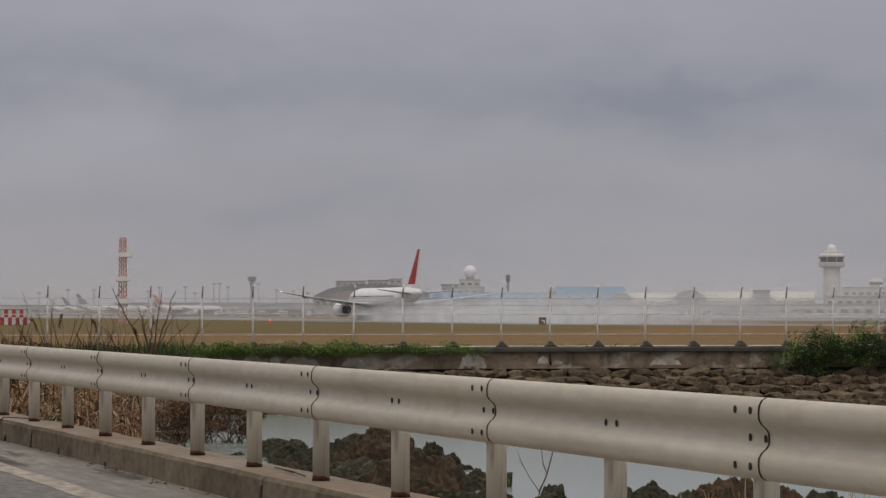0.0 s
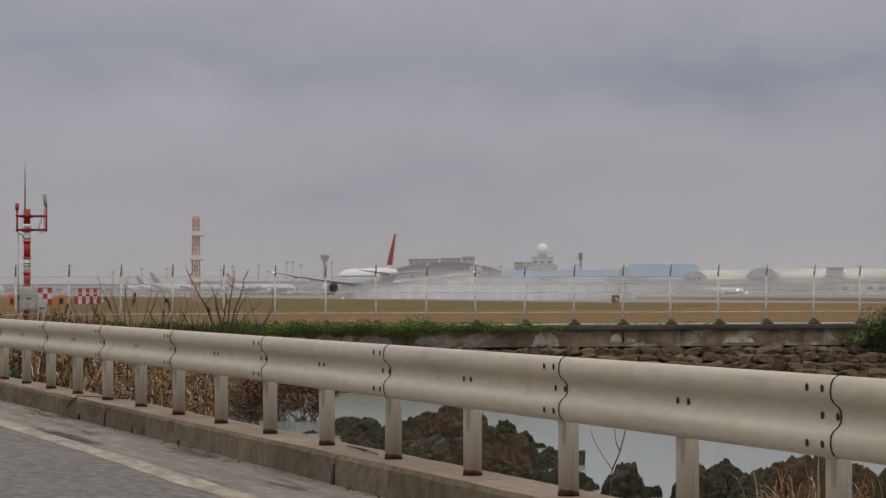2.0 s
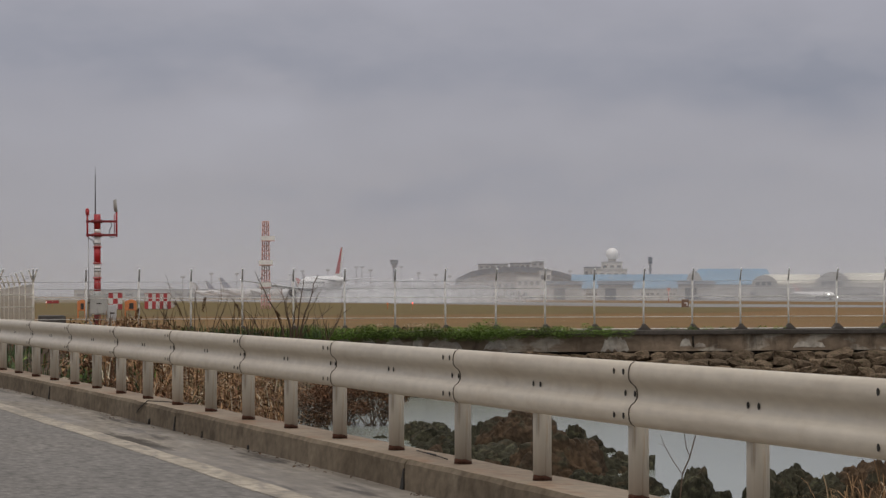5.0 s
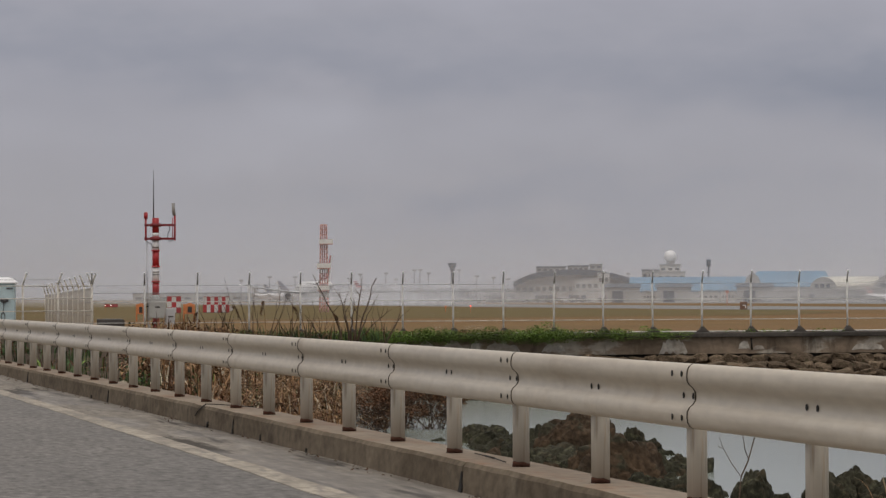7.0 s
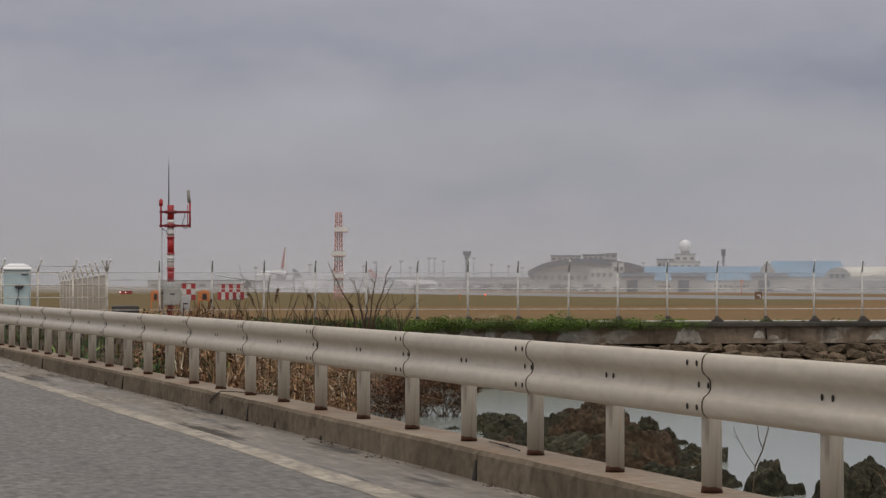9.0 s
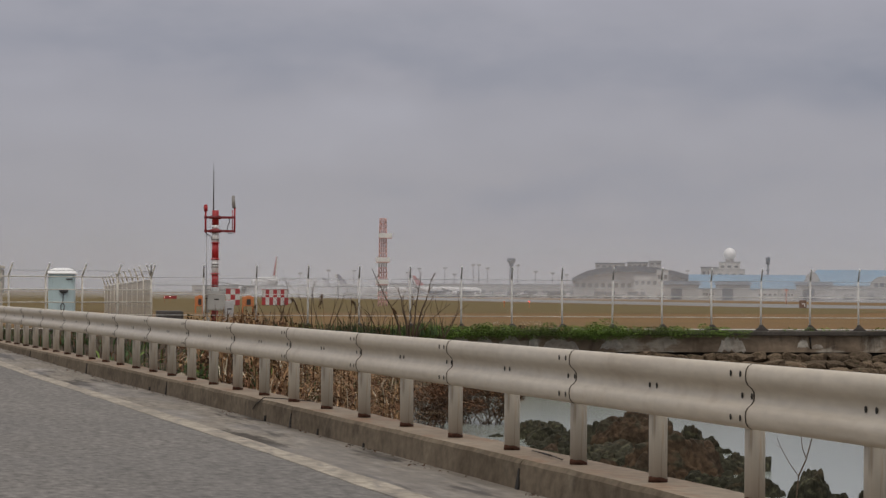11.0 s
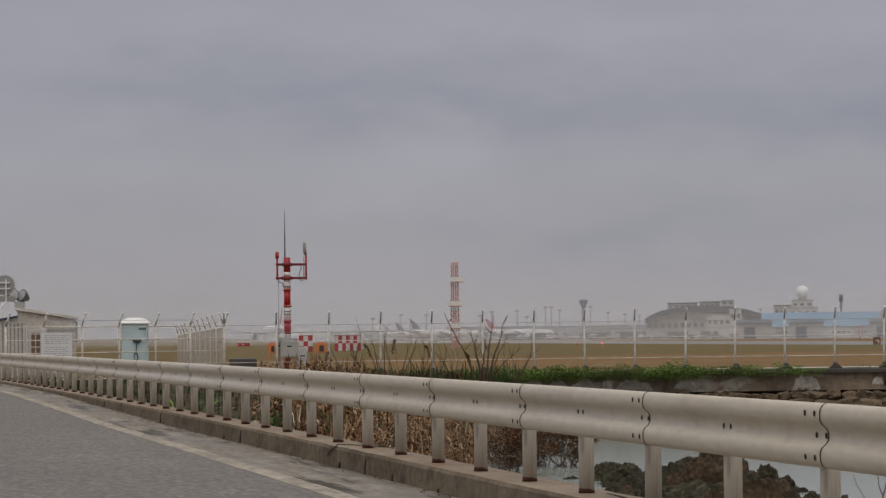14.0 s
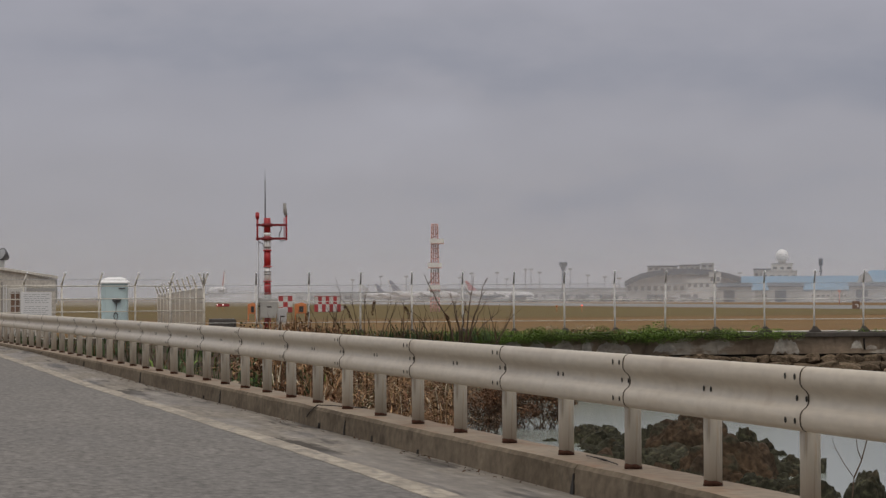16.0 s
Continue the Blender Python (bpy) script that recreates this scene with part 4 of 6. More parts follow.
def water_thicket(az, r, seed):
    rng = random.Random(seed)
    x, y, z = at(az, r, -2.5)
    root = tagged(empty("thicket", pose(x, y, z)), "dense dark brown thicket standing at the water", "thicket")
    bm = bmesh.new()
    for _ in range(26):
        d = Vector((rng.uniform(-0.9, 0.9), rng.uniform(-0.5, 0.5), 1)).normalized()
        branch(bm, Vector((rng.uniform(-0.4, 0.4), rng.uniform(-0.3, 0.3), -0.1)), d, rng.uniform(0.7, 1.3), 0.016, 2, rng, 0.6)
    part("branchwork", bm, M["bark"], root)
    bm = bmesh.new()
    for _ in range(30):
        leaf_mass(bm, rng.gauss(0, 0.45), rng.gauss(0, 0.3), rng.uniform(0.25, 1.2), 0.34, 0.28, 0.22, 110, 0.04, rng, 0 if rng.random() < 0.85 else 1)
    part("dead_foliage", bm, [M["bracken"], M["reed"]], root)


water_thicket(12.35, 95, 51)
water_thicket(11.7, 96, 52)
water_thicket(11.25, 90, 53)
def plume(az, h, lean):
    """A dry stalk with a drooping brown seed head."""
    root = tagged(empty("plume_grass", pose(119.0 * math.tan(radians(az)), 119.0, -0.35)), "dry stalk with a drooping brown seed head", "grass", group="plume grasses on the bank")
    bm = bmesh.new()
    tube(bm, (0, 0, -0.1), (lean * 0.4, 0, h * 0.7), 0.014, 0.012, n=5)
    tube(bm, (lean * 0.4, 0, h * 0.7), (lean * 0.7, 0, h), 0.012, 0.008, n=5)
    part("stalk", bm, M["reed"], root)
    bm = bmesh.new()
    rng = random.Random(int(az * 100))
    for k in range(46):
        t = k / 46
        leaf_mass(bm, lean * (0.6 + 0.55 * t), 0, h * (1.02 - 0.35 * t * t), 0.045 + 0.05 * t * (1 - t), 0.04, 0.06, 4, 0.03, rng)
    part("seed_head", bm, M["bracken"], root)


for az, h, lean in ((8.62, 1.35, 0.45), (9.72, 1.3, 0.35), (9.35, 1.5, -0.2), (10.45, 1.0, 0.3), (8.2, 1.1, -0.25)):
    plume(az, h, lean)
# dry stalks on the wall top
reeds("dry_stalks", "thin dry stalks rising from the wall top", [(119.8 * math.tan(radians(a)), 119.8, -0.25, 1.0) for a in (8.1, 8.4, 8.8, 9.1, 9.4, 9.7, 10.0, 10.4, 10.7, 11.0, 11.3)], 61, 0.35, 0.9, [M["darkleaf"], M["reed"], M["bracken"]], 30, 0.3, 0.028)


def leafy_bush(x, y, z, seed):
    rng = random.Random(seed)
    root = tagged(empty("leafy_bush", pose(x, y, z)), "dark green leafy bush growing over the sea wall", "bush")
    bm = bmesh.new()
    for _ in range(7):
        d = Vector((rng.uniform(-0.9, 0.9), rng.uniform(-0.4, 0.4), 1)).normalized()
        branch(bm, Vector((rng.uniform(-0.3, 0.3), 0, -0.3)), d, 1.1, 0.025, 1, rng)
    part("branchwork", bm, M["bark"], root)
    bm = bmesh.new()
    for _ in range(75):
        leaf_mass(bm, rng.gauss(0, 0.62), rng.gauss(0, 0.3), rng.gauss(0.3, 0.36), 0.32, 0.3, 0.22, 75, 0.045, rng, 0 if rng.random() < 0.8 else 1)
    part("crown", bm, [M["darkleaf"], M["leaf"]], root)


for k, (az, z) in enumerate(((22.3, -0.85), (22.75, -0.55), (23.35, -0.45), (24.0, -0.5), (24.8, -0.4))):
    leafy_bush(121.4 * math.tan(radians(az)), 121.4, z, 70 + k)


# ---- shore rocks ----
def shore_rock(az, r, radius, height, seed, brown=False, fine=5, squash=0.8):
    """A broken boulder: a body cut by random planes, roughened; height is above the water."""
    rng = random.Random(seed * 17 + 5)
    cuts = []
    for _ in range(26):
        n = Vector((rng.gauss(0, 1), rng.gauss(0, 1), rng.gauss(0.35, 0.8))).normalized()
        cuts.append((n, rng.uniform(0.70, 0.96)))
    cuts.append((Vector((rng.uniform(-0.4, 0.4), rng.uniform(-0.4, 0.4), 1)).normalized(), 0.72))
    off = Vector((seed * 3.7, seed * 1.3, 0))
    bm = bmesh.new()
    bmesh.ops.create_icosphere(bm, subdivisions=fine, radius=1.0)
    top = 0.1
    for v in bm.verts:
        c = v.co.normalized()
        q = 1.1
        for n, d in cuts:
            k = c.dot(n)
            if k > 0.05:
                q = min(q, d / k)
        cell = noise.voronoi(c * 3.2 + off)[0]
        q += min(0.35, cell[1] - cell[0]) * 0.2 - 0.04 + noise.fractal(c * 2.2 + off, 1.1, 2.0, 4) * 0.06 + noise.fractal(c * 9 + off, 0.8, 2.0, 3) * 0.03
        v.co = c * q
        top = max(top, v.co.z)
    sink = 0.3 + 0.1 * height
    for v in bm.verts:
        v.co = Vector((v.co.x * radius * 1.12, v.co.y * radius * squash * 1.12, v.co.z / top * (height + sink)))
    ob = part("shore_rock", bm, M["brownrock"] if brown else M["rock"])
    p = at(az, r, SEA - sink)
    ob.matrix_basis = pose(p.x, p.y, p.z, 0, 0, seed * 37)
    size = "large " if radius > 0.85 else "small " if radius < 0.4 else ""
    label = size + ("brown weathered shore rock among darker boulders" if brown else "dark algae-covered shore rock standing in the water")
    return tagged(ob, label, "rock", group="rocks along the shore")


BIG_ROCKS = (
    (12.95, 86, 0.60, 0.52), (13.3, 84, 0.85, 0.56), (13.65, 82, 0.80, 0.46), (13.98, 80, 0.85, 0.60), (13.2, 79, 0.65, 0.28), (13.55, 78, 0.75, 0.36), (12.7, 88, 0.4, 0.3),
    (14.3, 77, 0.95, 0.85), (14.78, 76, 1.10, 1.22, 1), (15.15, 78, 0.80, 0.92, 1), (14.45, 72, 0.80, 0.62), (14.9, 70, 0.75, 0.60), (13.9, 74, 0.7, 0.45),
    (15.42, 66.5, 1.20, 1.08, 1), (14.95, 66, 0.70, 0.55), (15.85, 68, 0.85, 0.80, 1), (15.8, 80, 0.50, 0.66), (16.05, 79.5, 0.60, 0.40), (16.32, 79, 0.45, 0.17),
    (16.2, 70, 0.65, 0.56), (16.6, 71, 0.60, 0.44), (16.95, 71.5, 0.40, 0.36), (15.95, 64, 0.55, 0.40), (16.35, 63, 0.60, 0.38), (16.78, 62.5, 0.55, 0.46), (17.1, 62.5, 0.45, 0.40),
    (17.88, 60.3, 0.62, 0.68), (18.35, 60.5, 0.32, 0.22), (18.6, 57.3, 0.20, 0.12), (18.92, 59.3, 0.34, 0.36),
    (19.4, 59.2, 0.55, 0.70), (19.75, 59.5, 0.60, 0.78), (20.2, 58.5, 0.65, 0.66), (20.75, 59, 0.70, 0.86, 1), (21.3, 58, 0.80, 0.95, 1), (21.95, 58, 0.80, 0.80, 1), (12.38, 87, 0.42, 0.10), (22.6, 57.5, 0.8, 0.75))
for k, row in enumerate(BIG_ROCKS):
    shore_rock(*row[:4], k + 1, len(row) > 4)


def rock_crumbs():
    rng = random.Random(44)
    for k in range(46):
        az = rng.uniform(13.0, 17.3)
        r = 83 - (az - 13.0) * 4.4 + rng.uniform(-7, 1)
        size = rng.uniform(0.2, 0.42)
        shore_rock(az, r, size, size * rng.uniform(0.5, 0.9), 60 + k, rng.random() < 0.2, 3)
    for k in range(9):
        shore_rock(rng.uniform(19.1, 21.5), rng.uniform(55.5, 57.5), rng.uniform(0.2, 0.4), rng.uniform(0.1, 0.25), 120 + k, False, 3)


rock_crumbs()
reeds("shore_grass", "dry tan grass bowing over the shore rocks", [(*at(a, r, 0)[:2], -2.35, 1.0) for a, r in ((20.4, 55), (20.7, 54.5), (20.95, 55.5), (21.2, 54), (21.5, 55), (21.8, 54.5), (22.2, 55), (22.8, 54.5), (23.3, 55))], 81, 0.35, 0.95, [M["reed"], M["bracken"], M["straw"]], 26, 0.2, 0.02, 0.8)
reeds("tall_stalks", "tall thin dry stalks rising above the rail", [(*at(a, 48, 0)[:2], -2.4, 1.0) for a in (21.1, 22.9, 24.0)], 83, 2.0, 3.1, [M["straw"], M["reed"]], 3, 0.25, 0.022, 0.15)


# ---- perimeter fence ----
def mesh_panel_material(name, alpha):
    m = material(name, (0.55, 0.55, 0.54), 0.6, 0.0, 20, 0.1, 2, 0.1, 0.0, alpha=alpha)
    return m


M["net"] = mesh_panel_material("thin_wire_net", 0.07)
M["netside"] = material("dense_beige_net", (0.47, 0.43, 0.355), 0.8, 0, 20, 0.1, 0.4, 0.1, 0.0, alpha=0.8)


def fence_meshes():
    bm = bmesh.new()
    tube(bm, (0, 0, 0), (0, 0, 1.97), 0.036, n=8)
    tube(bm, (0, 0, 1.94), (0, 0, 2.0), 0.044, 0.03, n=8)
    post = bpy.data.meshes.new("post")
    bm.to_mesh(post)
    bm.free()
    post.materials.append(M["fence"])
    bm = bmesh.new()
    tube(bm, (0, 0, 1.95), (-0.01, -0.18, 2.38), 0.034, 0.03, n=6)
    arm = bpy.data.meshes.new("arm")
    bm.to_mesh(arm)
    bm.free()
    arm.materials.append(M["signback"])
    bm = bmesh.new()
    tube(bm, (-0.01, -0.18, 2.36), (-0.01, -0.205, 2.425), 0.045, 0.03, n=8)
    tip = bpy.data.meshes.new("arm_cap")
    bm.to_mesh(tip)
    bm.free()
    tip.materials.append(M["white"])
    bm = bmesh.new()
    sweep(bm, [[(-0.34, -0.16, -0.05), (0.34, -0.16, -0.05), (0.34, 0.16, -0.05), (-0.34, 0.16, -0.05)], [(-0.12, -0.13, 0.10), (0.16, -0.13, 0.10), (0.16, 0.13, 0.10), (-0.12, 0.13, 0.10)], [(-0.06, -0.08, 0.22), (0.05, -0.08, 0.22), (0.05, 0.08, 0.22), (-0.06, 0.08, 0.22)]], smooth=False)
    foot = bpy.data.meshes.new("footing")
    bm.to_mesh(foot)
    bm.free()
    foot.materials.append(M["wallcap"])
    return post, arm, tip, foot


FENCE_MESHES = fence_meshes()


def fence_run(p0, p1, n, z0, z1, label, net, feet, rails=(0.02, 0.50, 1.30), wires=(1.64, 1.92), flip=0.0, rail_r=0.014, paint=None, rail_paint=None):
    post, arm, tip, foot = FENCE_MESHES
    if paint is not None:
        post = post.copy()
        post.materials[0] = paint
        arm = arm.copy()
        arm.materials[0] = paint
    root = tagged(empty("fence"), label, "fence", group="airport perimeter fence")
    pts = []
    rng = random.Random(n)
    for k in range(n):
        t = k / (n - 1)
        x, y, z = p0[0] + (p1[0] - p0[0]) * t, p0[1] + (p1[1] - p0[1]) * t, z0 + (z1 - z0) * t
        pts.append(Vector((x, y, z)))
        p = shared("post", post, root, pose(x, y, z, rng.uniform(-0.8, 0.8), rng.uniform(-0.8, 0.8), flip))
        shared("arm", arm, p)
        shared("arm_cap", tip, p)
        if feet:
            shared("footing", foot, p, pose(0.02, 0, 0, 0, 0, rng.uniform(-15, 15) - flip))
    off = Matrix.Rotation(radians(flip), 3, "Z") @ Vector((0.0, -0.11, 0))
    for h in rails:
        bm = bmesh.new()
        tube(bm, pts[0] + Vector((0, 0, h)), pts[-1] + Vector((0, 0, h)), rail_r, n=6)
        part("rail", bm, rail_paint or paint or M["fence"], root)
    for h in wires:
        bm = bmesh.new()
        sweep(bm, [[p + off + Vector((0, dy, h + dz)) for dy, dz in ((-0.008, 0), (0, -0.008), (0.008, 0), (0, 0.008))] for p in pts])
        part("barbed_wire", bm, M["steel"], root)
    bm = bmesh.new()
    bm.faces.new([bm.verts.new(v) for v in (pts[0] + Vector((0, 0.03, 0.04)), pts[-1] + Vector((0, 0.03, 0.04)), pts[-1] + Vector((0, 0.03, 1.86)), pts[0] + Vector((0, 0.03, 1.86)))])
    part("wire_net", bm, net, root)
    return root


CORNER = (13.65, 123.7)
fence_run(CORNER, (73.64, 122.15), 31, -0.10, -0.10, "white-posted wire fence with barbed wire along the sea wall", M["net"], True)
fence_run(CORNER, (5.0, 115.6), 7, -0.10, -0.10, "cream-posted wire fence beside the road and hut", M["net"], False, rails=(0.02, 0.50, 0.98, 1.45, 1.92), wires=(2.15,), flip=50, rail_r=0.022, paint=M["creampost"])
fence_run((13.68, 124.3), (18.9, 197.0), 11, -0.10, -0.33, "beige netted fence running away across the airfield", M["netside"], False, rails=(0.3, 0.8, 1.3, 1.8), wires=(2.1,), flip=-60, paint=M["creampost"], rail_paint=M["signback"])


# ---- masts ----
def banded_mast():
    p = at(7.405, 150.0, field_z(0, 150))
    root = tagged(empty("antenna_mast", pose(*p, 0, 0, -7) @ Matrix.Diagonal((1, 1, 1.047, 1))), "red and white banded antenna mast beside grey cabinets", "mast")
    bands = [(0.0, 1.25, "red"), (1.25, 1.62, "cabinet"), (1.62, 2.16, "red"), (2.16, 2.88, "white"), (2.88, 3.56, "red"), (3.56, 4.03, "white"), (4.03, 4.18, "red"), (4.18, 4.34, "white"), (4.34, 4.99, "red")]
    for z0, z1, c in bands:
        bm = bmesh.new()
        tube(bm, (0, 0, z0), (0, 0, z1), 0.155, n=14)
        part("mast_section", bm, M[c], root)
    for z in (2.2, 2.85, 3.56):
        bm = bmesh.new()
        tube(bm, (0, 0, z - 0.025), (0, 0, z + 0.025), 0.21, n=14)
        part("flange", bm, M["red"], root)
    for z in (2.5, 2.62, 3.7):
        bm = bmesh.new()
        tube(bm, (0, 0, z - 0.02), (0, 0, z + 0.02), 0.175, n=12)
        part("strap", bm, M["darkmetal"], root)
    for z in (4.08, 4.68):
        bm = bmesh.new()
        box(bm, -0.52, 0.92, -0.05, 0.05, z - 0.05, z + 0.05)
        tube(bm, (0, 0, z - 0.07), (0, 0, z + 0.07), 0.26, n=12)
        part("cross_arm", bm, M["darkred"], root)
    for x, z0, z1 in ((-0.45, 4.0, 4.98), (0.88, 4.0, 5.15), (0.78, 4.08, 5.0)):
        bm = bmesh.new()
        tube(bm, (x, 0, z0), (x, 0, z1), 0.045 if x != 0.78 else 0.02, n=8)
        part("upright", bm, M["red"], root)
    bm = bmesh.new()
    tube(bm, (-0.45, 0, 4.95), (-0.45, 0, 5.19), 0.085, 0.095, n=10)
    tube(bm, (-0.45, 0, 5.19), (-0.45, 0, 5.25), 0.095, 0.05, n=10)
    part("obstruction_light", bm, M["red"], root)
    bm = bmesh.new()
    tube(bm, (0.85, 0, 5.1), (0.80, 0, 5.64), 0.08, 0.07, n=8)
    box(bm, 0.74, 0.88, -0.04, 0.10, 5.25, 5.64)
    part("panel_antenna", bm, M["signback"], root, "grey panel antenna")
    bm = bmesh.new()
    tube(bm, (-0.09, 0, 4.95), (-0.09, 0, 6.7), 0.032, 0.02, n=8)
    tube(bm, (-0.09, 0, 6.7), (-0.09, 0, 7.12), 0.012, 0.005, n=6)
    part("whip_antenna", bm, M["darkmetal"], root, "thin dark whip antenna")
    bm = bmesh.new()
    tube(bm, (-0.40, 0.05, 0.0), (-0.40, 0.05, 4.05), 0.02, n=6)
    part("cable_pipe", bm, M["steel"], root)
    bm = bmesh.new()
    pts = [(0.62, 0, 4.68), (0.66, 0, 4.5), (0.56, 0, 4.3), (0.54, 0, 4.08), (0.62, 0, 3.97), (0.8, 0, 4.0)]
    for a, b in zip(pts, pts[1:]):
        tube(bm, a, b, 0.018, n=5)
    part("cable", bm, M["darkmetal"], root)
    bm = bmesh.new()
    pts = [(-0.40, 0, 3.95), (-0.2, 0, 3.85), (-0.14, 0, 3.65)]
    for a, b in zip(pts, pts[1:]):
        tube(bm, a, b, 0.018, n=5)
    part("cable", bm, M["darkmetal"], root)

    def cabinet(x, y, w, d, z0, z1, mat, label):
        q = root.matrix_basis @ Vector((x, y, 0))
        c = tagged(empty("equipment_cabinet", pose(q.x, q.y, q.z, 0, 0, -7)), label, "cabinet", group="cabinets at the mast")
        bm = bmesh.new()
        box(bm, -w / 2, w / 2, -d / 2, d / 2, z0, z1, bevel=0.02)
        part("body", bm, mat, c)
        bm = bmesh.new()
        box(bm, -w / 2 + 0.04, w / 2 - 0.04, -d / 2 - 0.02, -d / 2 + 0.01, z0 + 0.06, z1 - 0.06, bevel=0.008)
        part("door", bm, mat, c)
        bm = bmesh.new()
        box(bm, -0.1, 0.12, -d / 2 - 0.035, -d / 2 - 0.015, z1 - 0.42, z1 - 0.36)
        part("handle", bm, M["dark"], c)
        if z0 > 0.1:
            for lx in (-w / 2 + 0.06, w / 2 - 0.06):
                bm = bmesh.new()
                box(bm, lx - 0.04, lx + 0.04, -0.05, 0.05, -0.05, z0)
                part("leg", bm, mat, c)
        else:
            bm = bmesh.new()
            box(bm, -w / 2 - 0.03, w / 2 + 0.03, -d / 2 - 0.03, d / 2 + 0.03, -0.06, 0.04)
            part("plinth", bm, M["kerb"], c)

    cabinet(0.06, -0.45, 0.80, 0.45, 0.62, 1.52, M["cabinet"], "large grey equipment cabinet on legs before the mast")
    cabinet(0.66, -0.40, 0.42, 0.4, 0.42, 1.08, M["greyplane"], "small light grey equipment box on a stand")
    cabinet(0.66, -0.40, 0.34, 0.36, 0.0, 0.38, M["panelwhite"], "low white equipment box with a dark opening")
    cabinet(-0.34, 0.1, 0.2, 0.25, 1.25, 1.55, M["signback"], "small dark switch box beside the mast")


banded_mast()


def lattice_tower():
    p = at(10.355, 600.0, field_z(0, 600))
    root = tagged(empty("lattice_tower", pose(*p, 0, 0, -10)), "red and white steel lattice tower with railed platforms", "tower")
    H, n = 16.2, 18
    w0 = 0.78

    def half(z):
        return w0 - 0.25 * z / H

    for k in range(n):
        z0, z1 = H * k / n, H * (k + 1) / n
        c = M["towerwhite"] if k in (3, 8, 9, 14) else M["towerred"]
        bm = bmesh.new()
        a, b = half(z0), half(z1)
        cs = ((-1, -1), (1, -1), (1, 1), (-1, 1))
        for i in range(4):
            (sx, sy), (tx, ty) = cs[i], cs[(i + 1) % 4]
            tube(bm, (sx * a, sy * a, z0), (sx * b, sy * b, z1), 0.14, n=6)
            tube(bm, (sx * a, sy * a, z0), (tx * b, ty * b, z1), 0.03, n=5)
            tube(bm, (sx * b, sy * b, z1), (tx * b, ty * b, z1), 0.08, n=5)
        for x in (-0.2, 0.2):
            tube(bm, (x, -0.1, z0), (x, -0.1, z1), 0.11, n=5)
        part("lattice_section", bm, c, root)
    for z, sh, w in ((4.0, -0.1, 1.1), (8.1, 0.0, 1.3), (12.55, 0.45, 1.25)):
        bm = bmesh.new()
        box(bm, -w + sh, w + sh, -1.2, 1.2, z, z + 0.14)
        part("platform", bm, M["towerred"], root)
        for y in (-1.2, 1.16):
            bm = bmesh.new()
            box(bm, -w + sh, w + sh, y, y + 0.04, z + 0.14, z + 0.95)
            part("parapet", bm, M["towerpale"], root)
    bm = bmesh.new()
    box(bm, -1.15, 1.15, -1.15, 1.15, -0.3, 0.05)
    part("base", bm, M["kerb"], root)


# red with distance haze mixed into its base colour
M["towerred"] = material("haze_paled_red_steel", (0.66, 0.40, 0.37), 0.6, 0, 3, 0.12, 0.8, 0.1, 0.0)
M["towerpale"] = material("white_parapet_sheet", (0.86, 0.85, 0.84), 0.5, 0, 3, 0.05, 0.8, 0.05, 0.0)
M["towerwhite"] = material("dull_white_steel", (0.68, 0.66, 0.65), 0.6, 0, 3, 0.08, 0.8, 0.08, 0.0)
lattice_tower()


# ---- roadside: toilet, hut, boards, sign ----
def portable_toilet():
    p = at(4.73, 122.0, -0.12)
    root = tagged(empty("portable_toilet", pose(*p, 0, 0, -8)), "pale blue portable toilet cabin with white roof and wall basin", "toilet cabin")
    bm = bmesh.new()
    box(bm, -0.48, 0.48, -0.5, 0.5, 0, 2.05, bevel=0.03)
    part("body", bm, M["mint"], root)
    bm = bmesh.new()
    box(bm, -0.32, 0.40, -0.525, -0.49, 0.1, 1.95, bevel=0.01)
    part("door", bm, M["mint"], root)
    bm = bmesh.new()
    sweep(bm, [[(-a, -b, z), (a, -b, z), (a, b, z), (-a, b, z)] for a, b, z in ((0.57, 0.6, 2.04), (0.57, 0.6, 2.08), (0.40, 0.42, 2.22), (0.24, 0.22, 2.27))], smooth=False)
    part("roof", bm, M["white"], root, "white domed plastic roof")
    bm = bmesh.new()
    sweep(bm, [[(0.10 + a * math.cos(k * 0.785), -0.60 + a * 0.6 * math.sin(k * 0.785), z) for k in range(8)] for a, z in ((0.05, 1.32), (0.14, 1.36), (0.18, 1.48))])
    part("basin", bm, M["darkmetal"], root, "dark wall basin")
    bm = bmesh.new()
    box(bm, 0.18, 0.42, -0.56, -0.52, 1.83, 1.88)
    part("sign_plate", bm, M["darkmetal"], root)
    bm = bmesh.new()
    for k in range(10):
        a, b = 2 * math.pi * k / 10, 2 * math.pi * (k + 1) / 10
        tube(bm, (0.06 + 0.07 * math.cos(a), -0.55, 0.82 + 0.14 * math.sin(a)), (0.06 + 0.07 * math.cos(b), -0.55, 0.82 + 0.14 * math.sin(b)), 0.017, n=5)
    tube(bm, (0.06, -0.55, 0.96), (0.09, -0.56, 1.32), 0.015, n=5)
    part("hose", bm, M["darkmetal"], root)
    for x in (-0.42, 0.25):
        bm = bmesh.new()
        box(bm, x, x + 0.05, -0.55, -0.52, 0.45, 0.62)
        part("latch", bm, M["darkmetal"], root)


portable_toilet()


